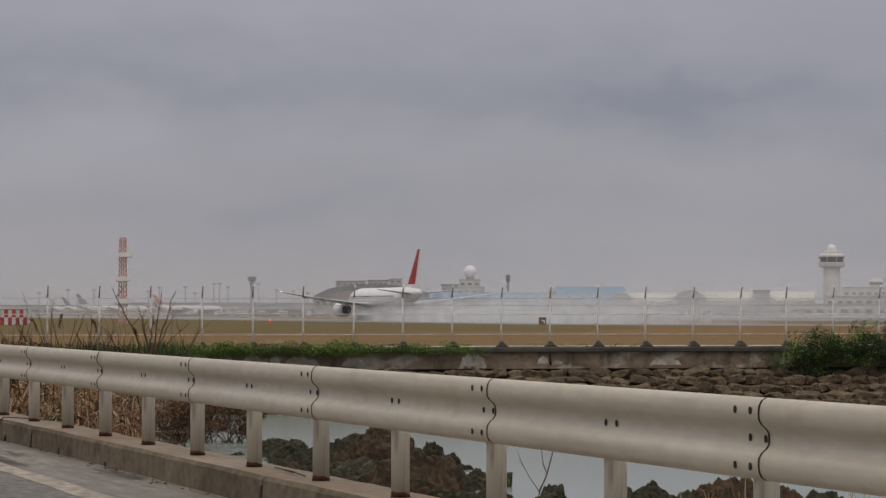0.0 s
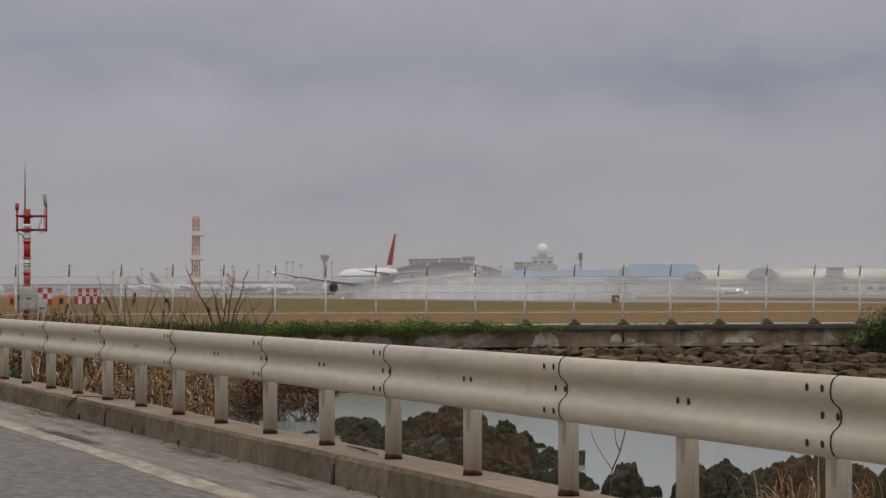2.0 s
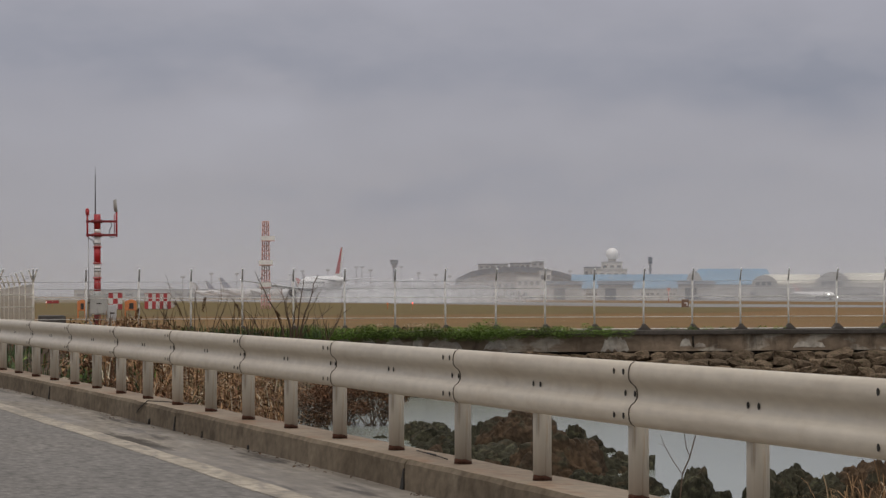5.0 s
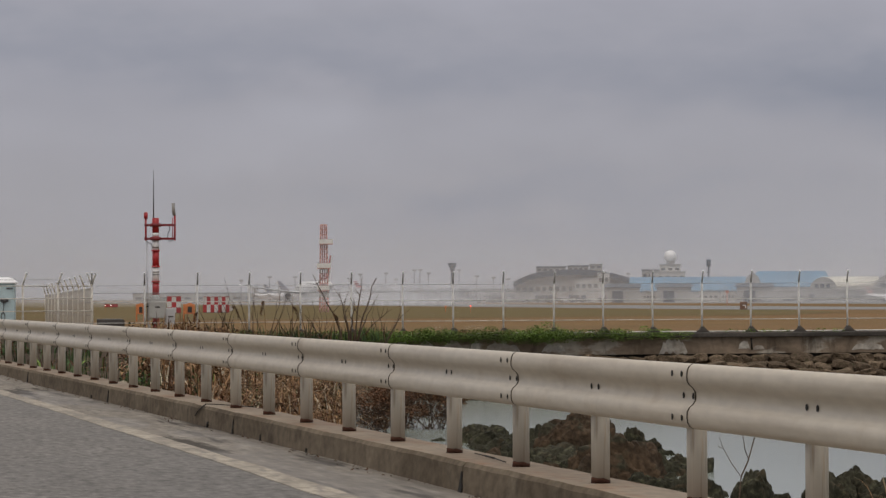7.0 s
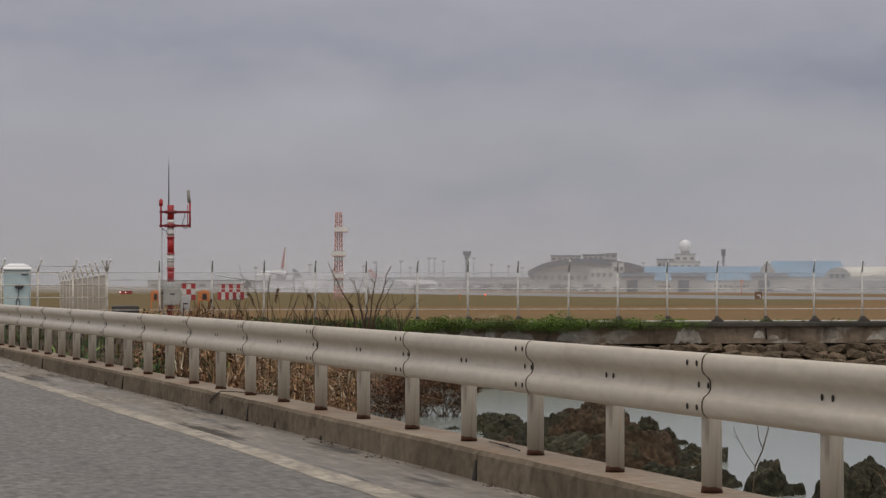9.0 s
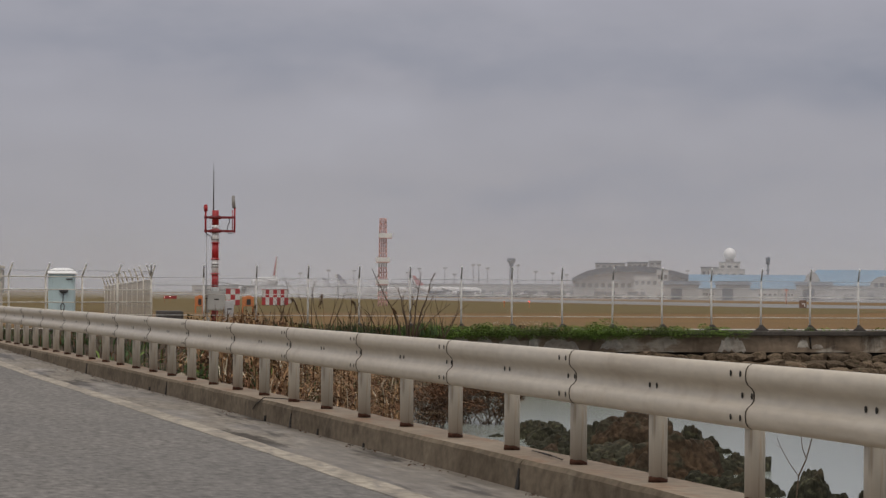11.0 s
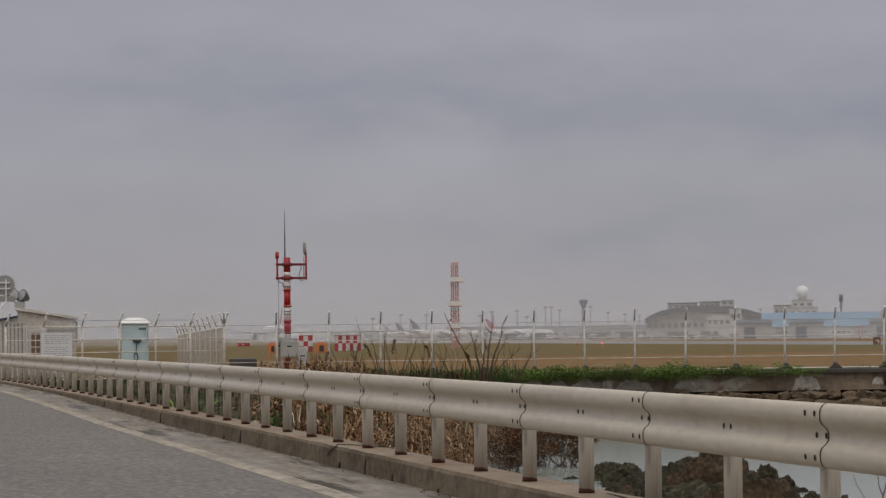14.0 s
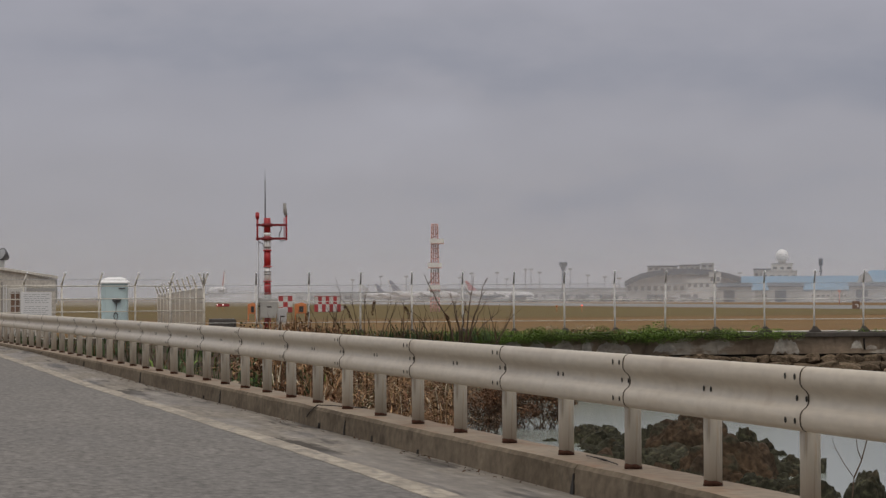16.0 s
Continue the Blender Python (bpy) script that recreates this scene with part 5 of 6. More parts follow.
def guard_hut():
    p = at(3.02, 129.0, -0.12)
    root = tagged(empty("guard_hut", pose(*p, 0, 0, -3) @ Matrix.Diagonal((1, 1, 1.1, 1))), "grey weathered guard hut with sloping roof and brown door", "hut")
    bm = bmesh.new()
    pr = [(-1.5, 0), (1.5, 0), (1.5, 2.05), (-0.75, 2.42), (-0.75, 2.15), (-1.5, 2.02)]
    sweep(bm, [[(x, y, z) for x, z in pr] for y in (-1.2, 1.2)], smooth=False)
    part("wall", bm, M["woodwall"], root)
    for z in np.arange(0.15, 2.0, 0.16):
        bm = bmesh.new()
        box(bm, 0.35, 1.52, -1.225, -1.2, z, z + 0.135)
        part("board", bm, M["woodwall"], root)
    bm = bmesh.new()
    sweep(bm, [[(-0.85, y, 2.42), (1.6, y, 2.07), (1.6, y, 2.15), (-0.85, y, 2.52)] for y in (-1.35, 1.35)], smooth=False)
    part("roof", bm, M["woodwall"], root, "weathered pale sheet roof")
    bm = bmesh.new()
    sweep(bm, [[(-1.9, y, 1.98), (-0.75, y, 2.16), (-0.75, y, 2.22), (-1.9, y, 2.05)] for y in (-1.35, 1.35)], smooth=False)
    part("lean_to_roof", bm, M["roofdark"], root)
    bm = bmesh.new()
    box(bm, -0.35, 0.28, -1.26, -1.2, 0.05, 1.72, bevel=0.01)
    door = part("door", bm, M["panelwhite"], root)
    bm = bmesh.new()
    box(bm, -0.22, 0.12, -1.28, -1.25, 0.85, 1.6)
    part("door_panel", bm, M["brown"], door)
    bm = bmesh.new()
    for x in (-1.35, -1.2, -1.05, -0.9, -0.75, -0.6):
        box(bm, x, x + 0.06, -1.23, -1.2, 0.1, 1.95)
    part("slatted_front", bm, M["signback"], root)
    for z in (0.85, 1.08, 1.31, 1.54):
        bm = bmesh.new()
        box(bm, -0.24, 0.14, -1.295, -1.28, z, z + 0.035)
        part("glazing_bar", bm, M["panelwhite"], door)
    bm = bmesh.new()
    box(bm, -0.07, -0.035, -1.297, -1.282, 0.85, 1.6)
    part("glazing_bar", bm, M["panelwhite"], door)
    for x in (-0.52, -0.42, 0.33):
        bm = bmesh.new()
        box(bm, x, x + 0.05, -1.30, -1.24, 0.0, 1.85)
        part("frame_post", bm, M["white"], root)
    bm = bmesh.new()
    box(bm, 0.30, 1.5, -1.235, -1.225, 1.62, 1.72)
    part("lintel", bm, M["panelgrey"], root)
    bm = bmesh.new()
    box(bm, 1.5, 1.58, -1.2, 1.0, 1.2, 2.0)
    part("shutter", bm, M["panelgrey"], root)
    bm = bmesh.new()
    box(bm, -0.85, -0.45, -1.0, -0.6, 2.48, 2.72, bevel=0.02)
    part("roof_box", bm, M["panelgrey"], root)
    for x, z, tilt in ((-0.92, 2.98, 35), (-0.55, 2.92, -55)):
        q = root.matrix_basis @ Vector((x, -0.85, z))
        fl = pose(q.x, q.y, q.z, 65, 0, tilt)
        ob = tagged(empty("floodlight", fl), "round grey floodlight on the hut roof", "floodlight", group="floodlights on the hut")
        bm = bmesh.new()
        sweep(bm, [[(r * math.cos(k * 0.524), r * math.sin(k * 0.524), zz) for k in range(12)] for r, zz in ((0.10, -0.30), (0.19, -0.14), (0.27, 0.02), (0.27, 0.06))])
        part("housing", bm, M["darkmetal"], ob)
        bm = bmesh.new()
        tube(bm, (0, 0, 0.05), (0, 0, 0.065), 0.23, n=14)
        part("lens", bm, M["steel"], ob)
        bm = bmesh.new()
        inv = fl.inverted()
        tube(bm, (0, 0, -0.1), inv @ (root.matrix_basis @ Vector((x * 0.8 - 0.1, -0.85, 2.70))), 0.03, n=6)
        part("bracket", bm, M["darkmetal"], ob)


guard_hut()


def notice_board():
    p = at(3.36, 113.5, 0)
    root = tagged(empty("notice_board", pose(p.x, p.y, -0.12, 0, 0, -4)), "white notice board with rows of grey writing", "sign")
    bm = bmesh.new()
    box(bm, -0.53, 0.53, -0.015, 0.015, 0.86, 1.72, bevel=0.005)
    part("panel", bm, M["white"], root)
    for x in (-0.45, 0.45):
        bm = bmesh.new()
        tube(bm, (x, 0.04, -0.1), (x, 0.04, 1.7), 0.03, n=8)
        part("post", bm, M["fence"], root)
    rng = random.Random(9)
    for k in range(11):
        if k == 5:
            continue
        z = 1.64 - k * 0.07
        x = -0.44 + rng.uniform(0, 0.08)
        while x < 0.36:
            w = rng.uniform(0.06, 0.2)
            bm = bmesh.new()
            box(bm, x, min(x + w, 0.46), -0.02, -0.015, z - 0.009, z + 0.009)
            part("writing_bar", bm, M["cabinet"], root)
            x += w + 0.035


notice_board()


def road_sign():
    p = at(2.47, 100.0, 0)
    root = tagged(empty("road_sign", pose(p.x, p.y, 0.05, 0, 0, -3)), "round road sign seen from its grey back, with plate", "sign")
    bm = bmesh.new()
    tube(bm, (0, 0, 3.0), (0, 0.03, 3.0), 0.31, n=28)
    part("disc", bm, M["signback"], root)
    bm = bmesh.new()
    box(bm, -0.31, 0.31, 0, 0.025, 2.5, 2.68, bevel=0.008)
    part("plate", bm, M["signback"], root)
    for z in (3.08, 2.9):
        bm = bmesh.new()
        box(bm, -0.22, 0.16, -0.04, 0.0, z - 0.02, z + 0.02)
        part("bracket", bm, M["white"], root)
    bm = bmesh.new()
    box(bm, 0.02, 0.06, -0.06, -0.04, 2.45, 3.18)
    part("upright_bar", bm, M["white"], root)
    bm = bmesh.new()
    tube(bm, (-0.62, -0.06, -0.1), (-0.62, -0.06, 1.9), 0.035, n=10)
    tube(bm, (-0.62, -0.06, 1.9), (0.04, -0.06, 2.5), 0.03, n=10)
    part("pole", bm, M["white"], root)


road_sign()


# ---- small airfield equipment ----
def checkered_cabin(az, r, w, h, label, squares, tail=False):
    p = at(az, r, 0)
    z = field_z(p.x, p.y)
    root = tagged(empty("equipment_cabin", pose(p.x, p.y, z, 0, 0, -az)), label, "cabin", group="checkered cabins on the airfield")
    bm = bmesh.new()
    box(bm, -w / 2, w / 2, -0.9, 0.9, 0.1, h)
    part("body", bm, M["red"], root)
    bm = bmesh.new()
    box(bm, -w / 2 + 0.1, w / 2 - 0.1, -0.8, 0.8, -0.1, 0.1)
    part("skid", bm, M["darkmetal"], root)
    cols, rows = squares
    sw, sh = w / cols, (h - 0.1) / rows
    for c in range(cols):
        for q in range(rows):
            if (c + q) % 2 == 1:
                bm = bmesh.new()
                box(bm, -w / 2 + c * sw, -w / 2 + (c + 1) * sw, -0.925, -0.9, 0.1 + q * sh, 0.1 + (q + 1) * sh)
                part("white_panel", bm, M["towerwhite"], root)
    bm = bmesh.new()
    box(bm, -w / 2 - 0.06, w / 2 + 0.06, -0.98, 0.96, h, h + 0.07)
    part("roof", bm, M["red"], root)
    if tail:
        bm = bmesh.new()
        sweep(bm, [[(w / 2 + x, y, zz) for y, zz in ((-0.6, 0.3 + e), (0.6, 0.3 + e), (0.6, 1.3 - e), (-0.6, 1.3 - e))] for x, e in ((0.0, 0.0), (0.45, 0.1), (0.75, 0.35))], smooth=False)
        part("generator", bm, M["panelwhite"], root, "white generator housing")


checkered_cabin(8.46, 620.0, 5.0, 3.0, "red and white checkered equipment cabin with white generator", (7, 2), True)
checkered_cabin(7.72, 590.0, 2.5, 3.0, "small red and white checkered equipment cabin", (3, 3))
checkered_cabin(6.62, 1000.0, 4.0, 0.9, "low red airfield equipment box far off", (1, 1))


def orange_box(az, r, w, h):
    p = at(az, r, 0)
    root = tagged(empty("runway_light_box", pose(p.x, p.y, field_z(p.x, p.y), 0, 0, -az)), "orange airfield equipment box on frame", "equipment box", group="orange boxes")
    bm = bmesh.new()
    box(bm, -w / 2, w / 2, -0.3, 0.3, h * 0.42, h, bevel=0.03)
    part("body", bm, M["orange"], root)
    bm = bmesh.new()
    box(bm, -w * 0.12, w * 0.25, -0.32, -0.29, h * 0.5, h * 0.86)
    part("window", bm, M["dark"], root)
    for x in (-w / 2 + 0.06, w / 2 - 0.06):
        bm = bmesh.new()
        box(bm, x - 0.06, x + 0.06, -0.25, 0.25, -0.05, h * 0.42)
        part("leg", bm, M["orange"], root)
    bm = bmesh.new()
    sweep(bm, [[(-w * 0.35, y, h), (w * 0.4, y, h), (w * 0.1, y, h + 0.12)] for y in (-0.28, 0.28)], smooth=False)
    part("hood", bm, M["orange"], root)


orange_box(7.985, 265.0, 0.95, 1.35)
orange_box(7.13, 262.0, 0.7, 1.35)


def dark_crate():
    p = at(6.60, 131.0, 0)
    root = tagged(empty("crate", pose(p.x, p.y, field_z(p.x, p.y), 0, 0, -6)), "dark weathered crate lying on the grass", "crate")
    bm = bmesh.new()
    box(bm, -0.52, 0.52, -0.4, 0.4, -0.05, 0.66, bevel=0.02)
    part("body", bm, M["darkmetal"], root)
    for x in np.arange(-0.5, 0.5, 0.14):
        bm = bmesh.new()
        box(bm, x, x + 0.1, -0.42, -0.40, 0.0, 0.62)
        part("slat", bm, M["wallcap"], root)


dark_crate()


def lamp_post(name, az, r, z, color, label, size):
    p = at(az, r, 0)
    g = field_z(p.x, p.y)
    root = tagged(empty(name, pose(p.x, p.y, g)), label, "light", group="airfield lights")
    bm = bmesh.new()
    tube(bm, (0, 0, -0.1), (0, 0, z), size * 0.35, n=6)
    part("stem", bm, M["orange"], root)
    bm = bmesh.new()
    bmesh.ops.create_icosphere(bm, subdivisions=2, radius=size, matrix=Matrix.Translation((0, 0, z + size)))
    part("lens", bm, color, root)


lamp_post("airfield_light", 12.94, 520.0, 0.9, M["lamp_red"], "small red glowing airfield light on a stem", 0.12)
lamp_post("airfield_light", 12.5, 560.0, 0.7, M["orange"], "small unlit orange marker light on a stem", 0.2)
for az in (6.62, 6.52, 5.98):
    lamp_post("airfield_light", az, 700.0, 1.3, M["lamp_white"], "small white glowing airfield light on a stem", 0.07)


def distance_marker():
    p = at(17.74, 620.0, 0)
    root = tagged(empty("distance_marker", pose(p.x, p.y, field_z(p.x, p.y), 0, 0, -17)), "dark red runway marker board with pale sign", "marker")
    bm = bmesh.new()
    box(bm, -0.7, 0.7, -0.15, 0.15, 0.1, 1.5, bevel=0.03)
    part("board", bm, M["brown"], root)
    bm = bmesh.new()
    box(bm, -0.2, 0.45, -0.17, -0.15, 0.75, 0.95)
    box(bm, 0.25, 0.45, -0.17, -0.15, 0.3, 0.95)
    part("mark", bm, M["white"], root)
    for x in (-0.5, 0.5):
        bm = bmesh.new()
        box(bm, x - 0.06, x + 0.06, -0.05, 0.05, -0.1, 0.1)
        part("leg", bm, M["darkmetal"], root)


distance_marker()
for az, r, h in ((17.45, 900.0, 3.4),):
    p = at(az, r, 0)
    bm = bmesh.new()
    tube(bm, (0, 0, -0.2), (0, 0, h), 0.13, n=6)
    root = tagged(empty("marker_pole", pose(p.x, p.y, field_z(p.x, p.y))), "thin red pole beside the runway", "pole")
    part("pole", bm, M["towerred"], root)
    bm = bmesh.new()
    box(bm, -0.45, 0.45, -0.1, 0.1, h, h + 0.7)
    part("head", bm, M["towerred"], root)


# ---- airport buildings ----
def base_of(az, r):
    p = at(az, r, 0)
    return p.x, p.y, field_z(p.x, p.y)


def house(name, label, az0, az1, r, top, wall, roof, depth=20.0, form="flat", rise=2.0, windows=0, doors=0, win=(0.45, 0.65), category="building"):
    """A building across the line of sight; form flat, gable (ridge along it) or barrel."""
    mid = (az0 + az1) / 2
    w = 2 * r * math.tan(radians(az1 - az0) / 2)
    x, y, z = base_of(mid, r)
    h = top - z
    eave = h - (rise if form != "flat" else 0.4)
    root = tagged(empty(name, pose(x, y, z, 0, 0, -mid)), label, category)
    bm = bmesh.new()
    box(bm, -w / 2, w / 2, 0, depth, -0.5, eave)
    part("wall", bm, wall, root)
    bm = bmesh.new()
    if form == "flat":
        box(bm, -w / 2 - 0.3, w / 2 + 0.3, -0.3, depth + 0.3, eave, h)
    elif form == "gable":
        sweep(bm, [[(xx, -0.6, eave - 0.2), (xx, -0.6, eave), (xx, depth / 2, h), (xx, depth + 0.6, eave), (xx, depth + 0.6, eave - 0.2)] for xx in (-w / 2 - 0.5, w / 2 + 0.5)], smooth=False)
    elif form == "hip":
        sweep(bm, [[(xx, -0.6, eave - 0.2), (xx, -0.6, eave), (hx, depth / 2, h), (xx, depth + 0.6, eave), (xx, depth + 0.6, eave - 0.2)] for xx, hx in ((-w / 2 - 0.5, -w * 0.36), (w / 2 + 0.5, w * 0.42))], smooth=False)
    elif form == "hump":
        line = [(-0.01, 0.05), (0.04, 0.3), (0.13, 0.66), (0.25, 0.85), (0.4, 0.97), (0.55, 1.0), (0.7, 0.9), (0.85, 0.66), (0.96, 0.36), (1.01, 0.2)]
        shell = line + [(u, v - 0.42) for u, v in line[::-1]]
        sweep(bm, [[(-w / 2 + w * u, yy, eave + rise * v) for u, v in shell] for yy in (-5.0, depth)], smooth=False)
        gable = bmesh.new()
        under = [(0.005, -0.05)] + [(min(0.995, max(0.005, u)), v - 0.3) for u, v in line] + [(0.995, -0.05)]
        sweep(gable, [[(-w / 2 + w * u, yy, eave + rise * v) for u, v in under] for yy in (0.1, depth - 0.5)], smooth=False)
        part("gable_wall", gable, wall, root)
    elif form == "arch":
        sweep(bm, [[(-w / 2 + w * k / 12, yy, eave + rise * math.sin(math.pi * k / 12) ** 0.7) for k in range(13)] for yy in (-0.6, depth)], smooth=False)
    else:
        sweep(bm, [[(xx, depth / 2 - depth / 2 * math.cos(math.pi * k / 10), eave + rise * math.sin(math.pi * k / 10)) for k in range(11)] for xx in (-w / 2, w / 2)], smooth=True)
    part("roof", bm, roof, root)
    for k in range(windows):
        cx = -w / 2 + w * (k + 0.5) / windows
        ww = w / windows * 0.55
        bm = bmesh.new()
        box(bm, cx - ww / 2, cx + ww / 2, -0.06, 0.0, eave * win[0], eave * win[1])
        part("window", bm, M["glass"], root)
    # dark panels on the front stand in for the shade inside open doorways
    for k in range(doors):
        cx = -w / 2 + w * (k + 0.35) / doors
        bm = bmesh.new()
        box(bm, cx - w / doors * 0.16, cx + w / doors * 0.16, -0.08, 0.0, 0.0, eave * 0.78)
        part("door", bm, M["roofdark"], root)
    return root


W, G, D, B, C = M["panelwhite"], M["panelgrey"], M["roofdark"], M["roofblue"], M["roofcream"]
# passenger terminal with arched dark roof
# its walls take the lighter W, standing in for mist over the lower part
house("terminal", "grey airport terminal with a low humped dark roof", 13.72, 15.8, 1400, 12.3, W, D, 45, "hump", 5.6, 18, 0, (0.55, 0.78))
house("roof_storey", "pale plant storey on the terminal roof", 14.1, 14.62, 1425, 13.9, G, D, 20, "flat", 1, 5, 0, (0.9, 0.95))
house("roof_storey", "grey rooftop plant room on the terminal", 14.66, 15.02, 1428, 14.3, G, D, 20, "flat", 1, 4, 0, (0.9, 0.95))
house("roof_storey", "small rooftop lift room on the terminal", 15.04, 15.26, 1430, 15.0, G, G, 16, "flat", 1, 2, 0, (0.92, 0.96))
house("terminal_wing", "white terminal wing with windows", 14.78, 15.2, 1386, 8.4, W, G, 20, "flat", 1, 4, 0, (0.62, 0.8))
house("stair_tower", "white stair tower beside the terminal", 15.18, 15.39, 1385, 10.8, W, G, 10, "flat", 1, 2, 0, (0.7, 0.85))
house("terminal_annex", "grey annex building of the terminal", 15.36, 15.95, 1392, 6.2, G, D, 20, "flat", 1, 5)
# radar dome building
house("radar_building", "white airport building under a radar dome", 16.1, 16.72, 1400, 11.2, W, G, 18, "flat", 1, 5, 0, (0.75, 0.88))
house("radar_pedestal", "white stepped storey carrying the radar dome", 16.27, 16.64, 1402, 14.4, W, G, 12, "flat", 1, 3, 0, (0.86, 0.92))
house("office_block", "grey flat-roofed office block beside the radar dome", 15.96, 16.25, 1405, 12.2, G, D, 18, "flat", 1, 3, 0, (0.78, 0.88))


def radar_dome():
    x, y, z = base_of(16.46, 1409)
    root = tagged(empty("radar_dome", pose(x, y, 14.4)), "white spherical radar dome on a roof", "radar dome")
    bm = bmesh.new()
    bmesh.ops.create_icosphere(bm, subdivisions=4, radius=2.75, matrix=Matrix.Translation((0, 0, 3.3)))
    part("dome", bm, M["white"], root, smooth=True)
    bm = bmesh.new()
    tube(bm, (0, 0, -0.4), (0, 0, 1.6), 2.0, 1.7, n=16)
    part("drum", bm, G, root)


radar_dome()
house("hangar", "long low hangar with pale blue roof", 15.75, 17.78, 1330, 8.6, W, B, 40, "gable", 6.0, 0, 0, category="hangar")
house("hangar", "tall hangar with blue roof and sloping ends", 17.76, 19.3, 1345, 10.9, W, B, 40, "hip", 6.5, 0, 0, category="hangar")
for az0, az1 in ((15.32, 15.92), (16.22, 16.82), (17.62, 18.25)):
    house("aircraft_shed", "grey aircraft shed with dark door opening", az0, az1, 1250, 5.6, G, D, 25, "gable", 1.4, 0, 1, category="shed")
for az0, az1 in ((15.98, 16.2), (16.95, 17.3), (17.35, 17.58), (18.3, 18.8)):
    house("low_block", "low white airport service building", az0, az1, 1265, 2.6, W, G, 12, "flat", 1, 4)


def signal_pole():
    x, y, z = base_of(17.13, 1390)
    root = tagged(empty("signal_pole", pose(x, y, z)), "slim dark pole with a drum-shaped head", "pole")
    for z0, z1, r, nm in ((-0.2, 15.2, 0.45, "pole"), (14.9, 17.9, 0.95, "head"), (12.2, 12.8, 0.8, "collar")):
        bm = bmesh.new()
        tube(bm, (0, 0, z0), (0, 0, z1), r, n=10)
        part(nm, bm, M["roofdark"], root)


signal_pole()
# cream barrel hangars
house("barrel_hangar", "cream barrel-roofed aircraft hangar", 19.12, 20.1, 1330, 8.4, W, C, 40, "barrel", 4.6, 5, 0, category="hangar")
house("barrel_hangar", "large cream barrel-roofed aircraft hangar", 20.5, 22.52, 1340, 8.9, W, C, 45, "barrel", 4.8, 0, 0, category="hangar")


def arch_front(az0, az1, r, top):
    w = 2 * r * math.tan(radians(az1 - az0) / 2)
    x, y, z = base_of((az0 + az1) / 2, r)
    root = tagged(empty("arched_hangar", pose(x, y, z, 0, 0, -(az0 + az1) / 2)), "grey round-arched hangar front", "hangar")
    bm = bmesh.new()
    h = top - z
    pr = [(-w / 2, -0.5)] + [(-w / 2 * math.cos(math.pi * k / 14), 4 + (h - 4) * math.sin(math.pi * k / 14)) for k in range(15)] + [(w / 2, -0.5)]
    sweep(bm, [[(a, yy, b) for a, b in pr] for yy in (0, 30)], smooth=False)
    part("wall", bm, G, root)
    for k in range(3):
        bm = bmesh.new()
        box(bm, -w * 0.3 + k * w * 0.2, -w * 0.16 + k * w * 0.2, -0.1, 0, 5.4, 7.0)
        part("window", bm, D, root)


arch_front(18.88, 19.38, 1325, 8.1)
arch_front(19.99, 20.66, 1315, 9.2)
arch_front(17.74, 18.06, 1338, 9.9)
house("lift_house", "grey square block above the hangar roof", 21.43, 21.73, 1330, 9.3, G, G, 12, "flat")
house("service_block", "long low grey airport building with dark windows", 19.4, 21.6, 1285, 2.6, G, G, 15, "flat", 1, 10, 0, (0.3, 0.62))
house("service_block", "long low white airport building with dark windows", 21.65, 24.4, 1290, 3.6, W, G, 15, "flat", 1, 13, 0, (0.35, 0.65))
house("service_block", "two-storey white airport office with dark windows", 22.7, 24.2, 1330, 7.0, W, G, 15, "flat", 1, 9, 0, (0.62, 0.78))
house("office_block", "hazy white office block behind the hangars", 23.0, 23.9, 1700, 13.0, W, G, 20, "flat", 1, 7, 0, (0.75, 0.83))
house("office_block", "hazy grey office block behind the hangars", 24.0, 25.0, 1650, 11.0, W, G, 20, "flat", 1, 7, 0, (0.75, 0.83))


def control_tower(az, r, k, label, dome):
    x, y, z = base_of(az, r)
    root = tagged(empty("control_tower", pose(x, y, z)), label, "control tower")

    def ring(name, rows, mat):
        bm = bmesh.new()
        sweep(bm, [[(a * k * math.cos(2 * math.pi * j / 16), a * k * math.sin(2 * math.pi * j / 16), b * k) for j in range(16)] for a, b in rows], smooth=False)
        part(name, bm, mat, root)

    ring("shaft", ((4.4, -0.5), (4.0, 22), (4.3, 24)), W)
    ring("gallery", ((5.2, 23.2), (6.3, 24), (6.5, 25.6), (6.0, 25.8)), W)
    ring("cab_glass", ((5.6, 25.8), (6.1, 28.4)), M["glass"])
    ring("roof", ((6.9, 28.4), (6.9, 29.1), (4.6, 30.1), (4.2, 31.2), (3.0, 31.6)), W)
    for j in range(8):
        bm = bmesh.new()
        a = 2 * math.pi * j / 8
        tube(bm, (5.7 * k * math.cos(a), 5.7 * k * math.sin(a), 25.8 * k), (6.15 * k * math.cos(a), 6.15 * k * math.sin(a), 28.4 * k), 0.12, n=5)
        part("mullion", bm, W, root)
    if dome:
        bm = bmesh.new()
        bmesh.ops.create_icosphere(bm, subdivisions=3, radius=2.1 * k, matrix=Matrix.Translation((0, 0, 32.4 * k)))
        part("radome", bm, M["white"], root, smooth=True)


control_tower(22.81, 1580.0, 1.0, "white airport control tower with dark glazed cab", True)
control_tower(23.58, 1750.0, 0.62, "smaller grey control tower with dark cab", False)


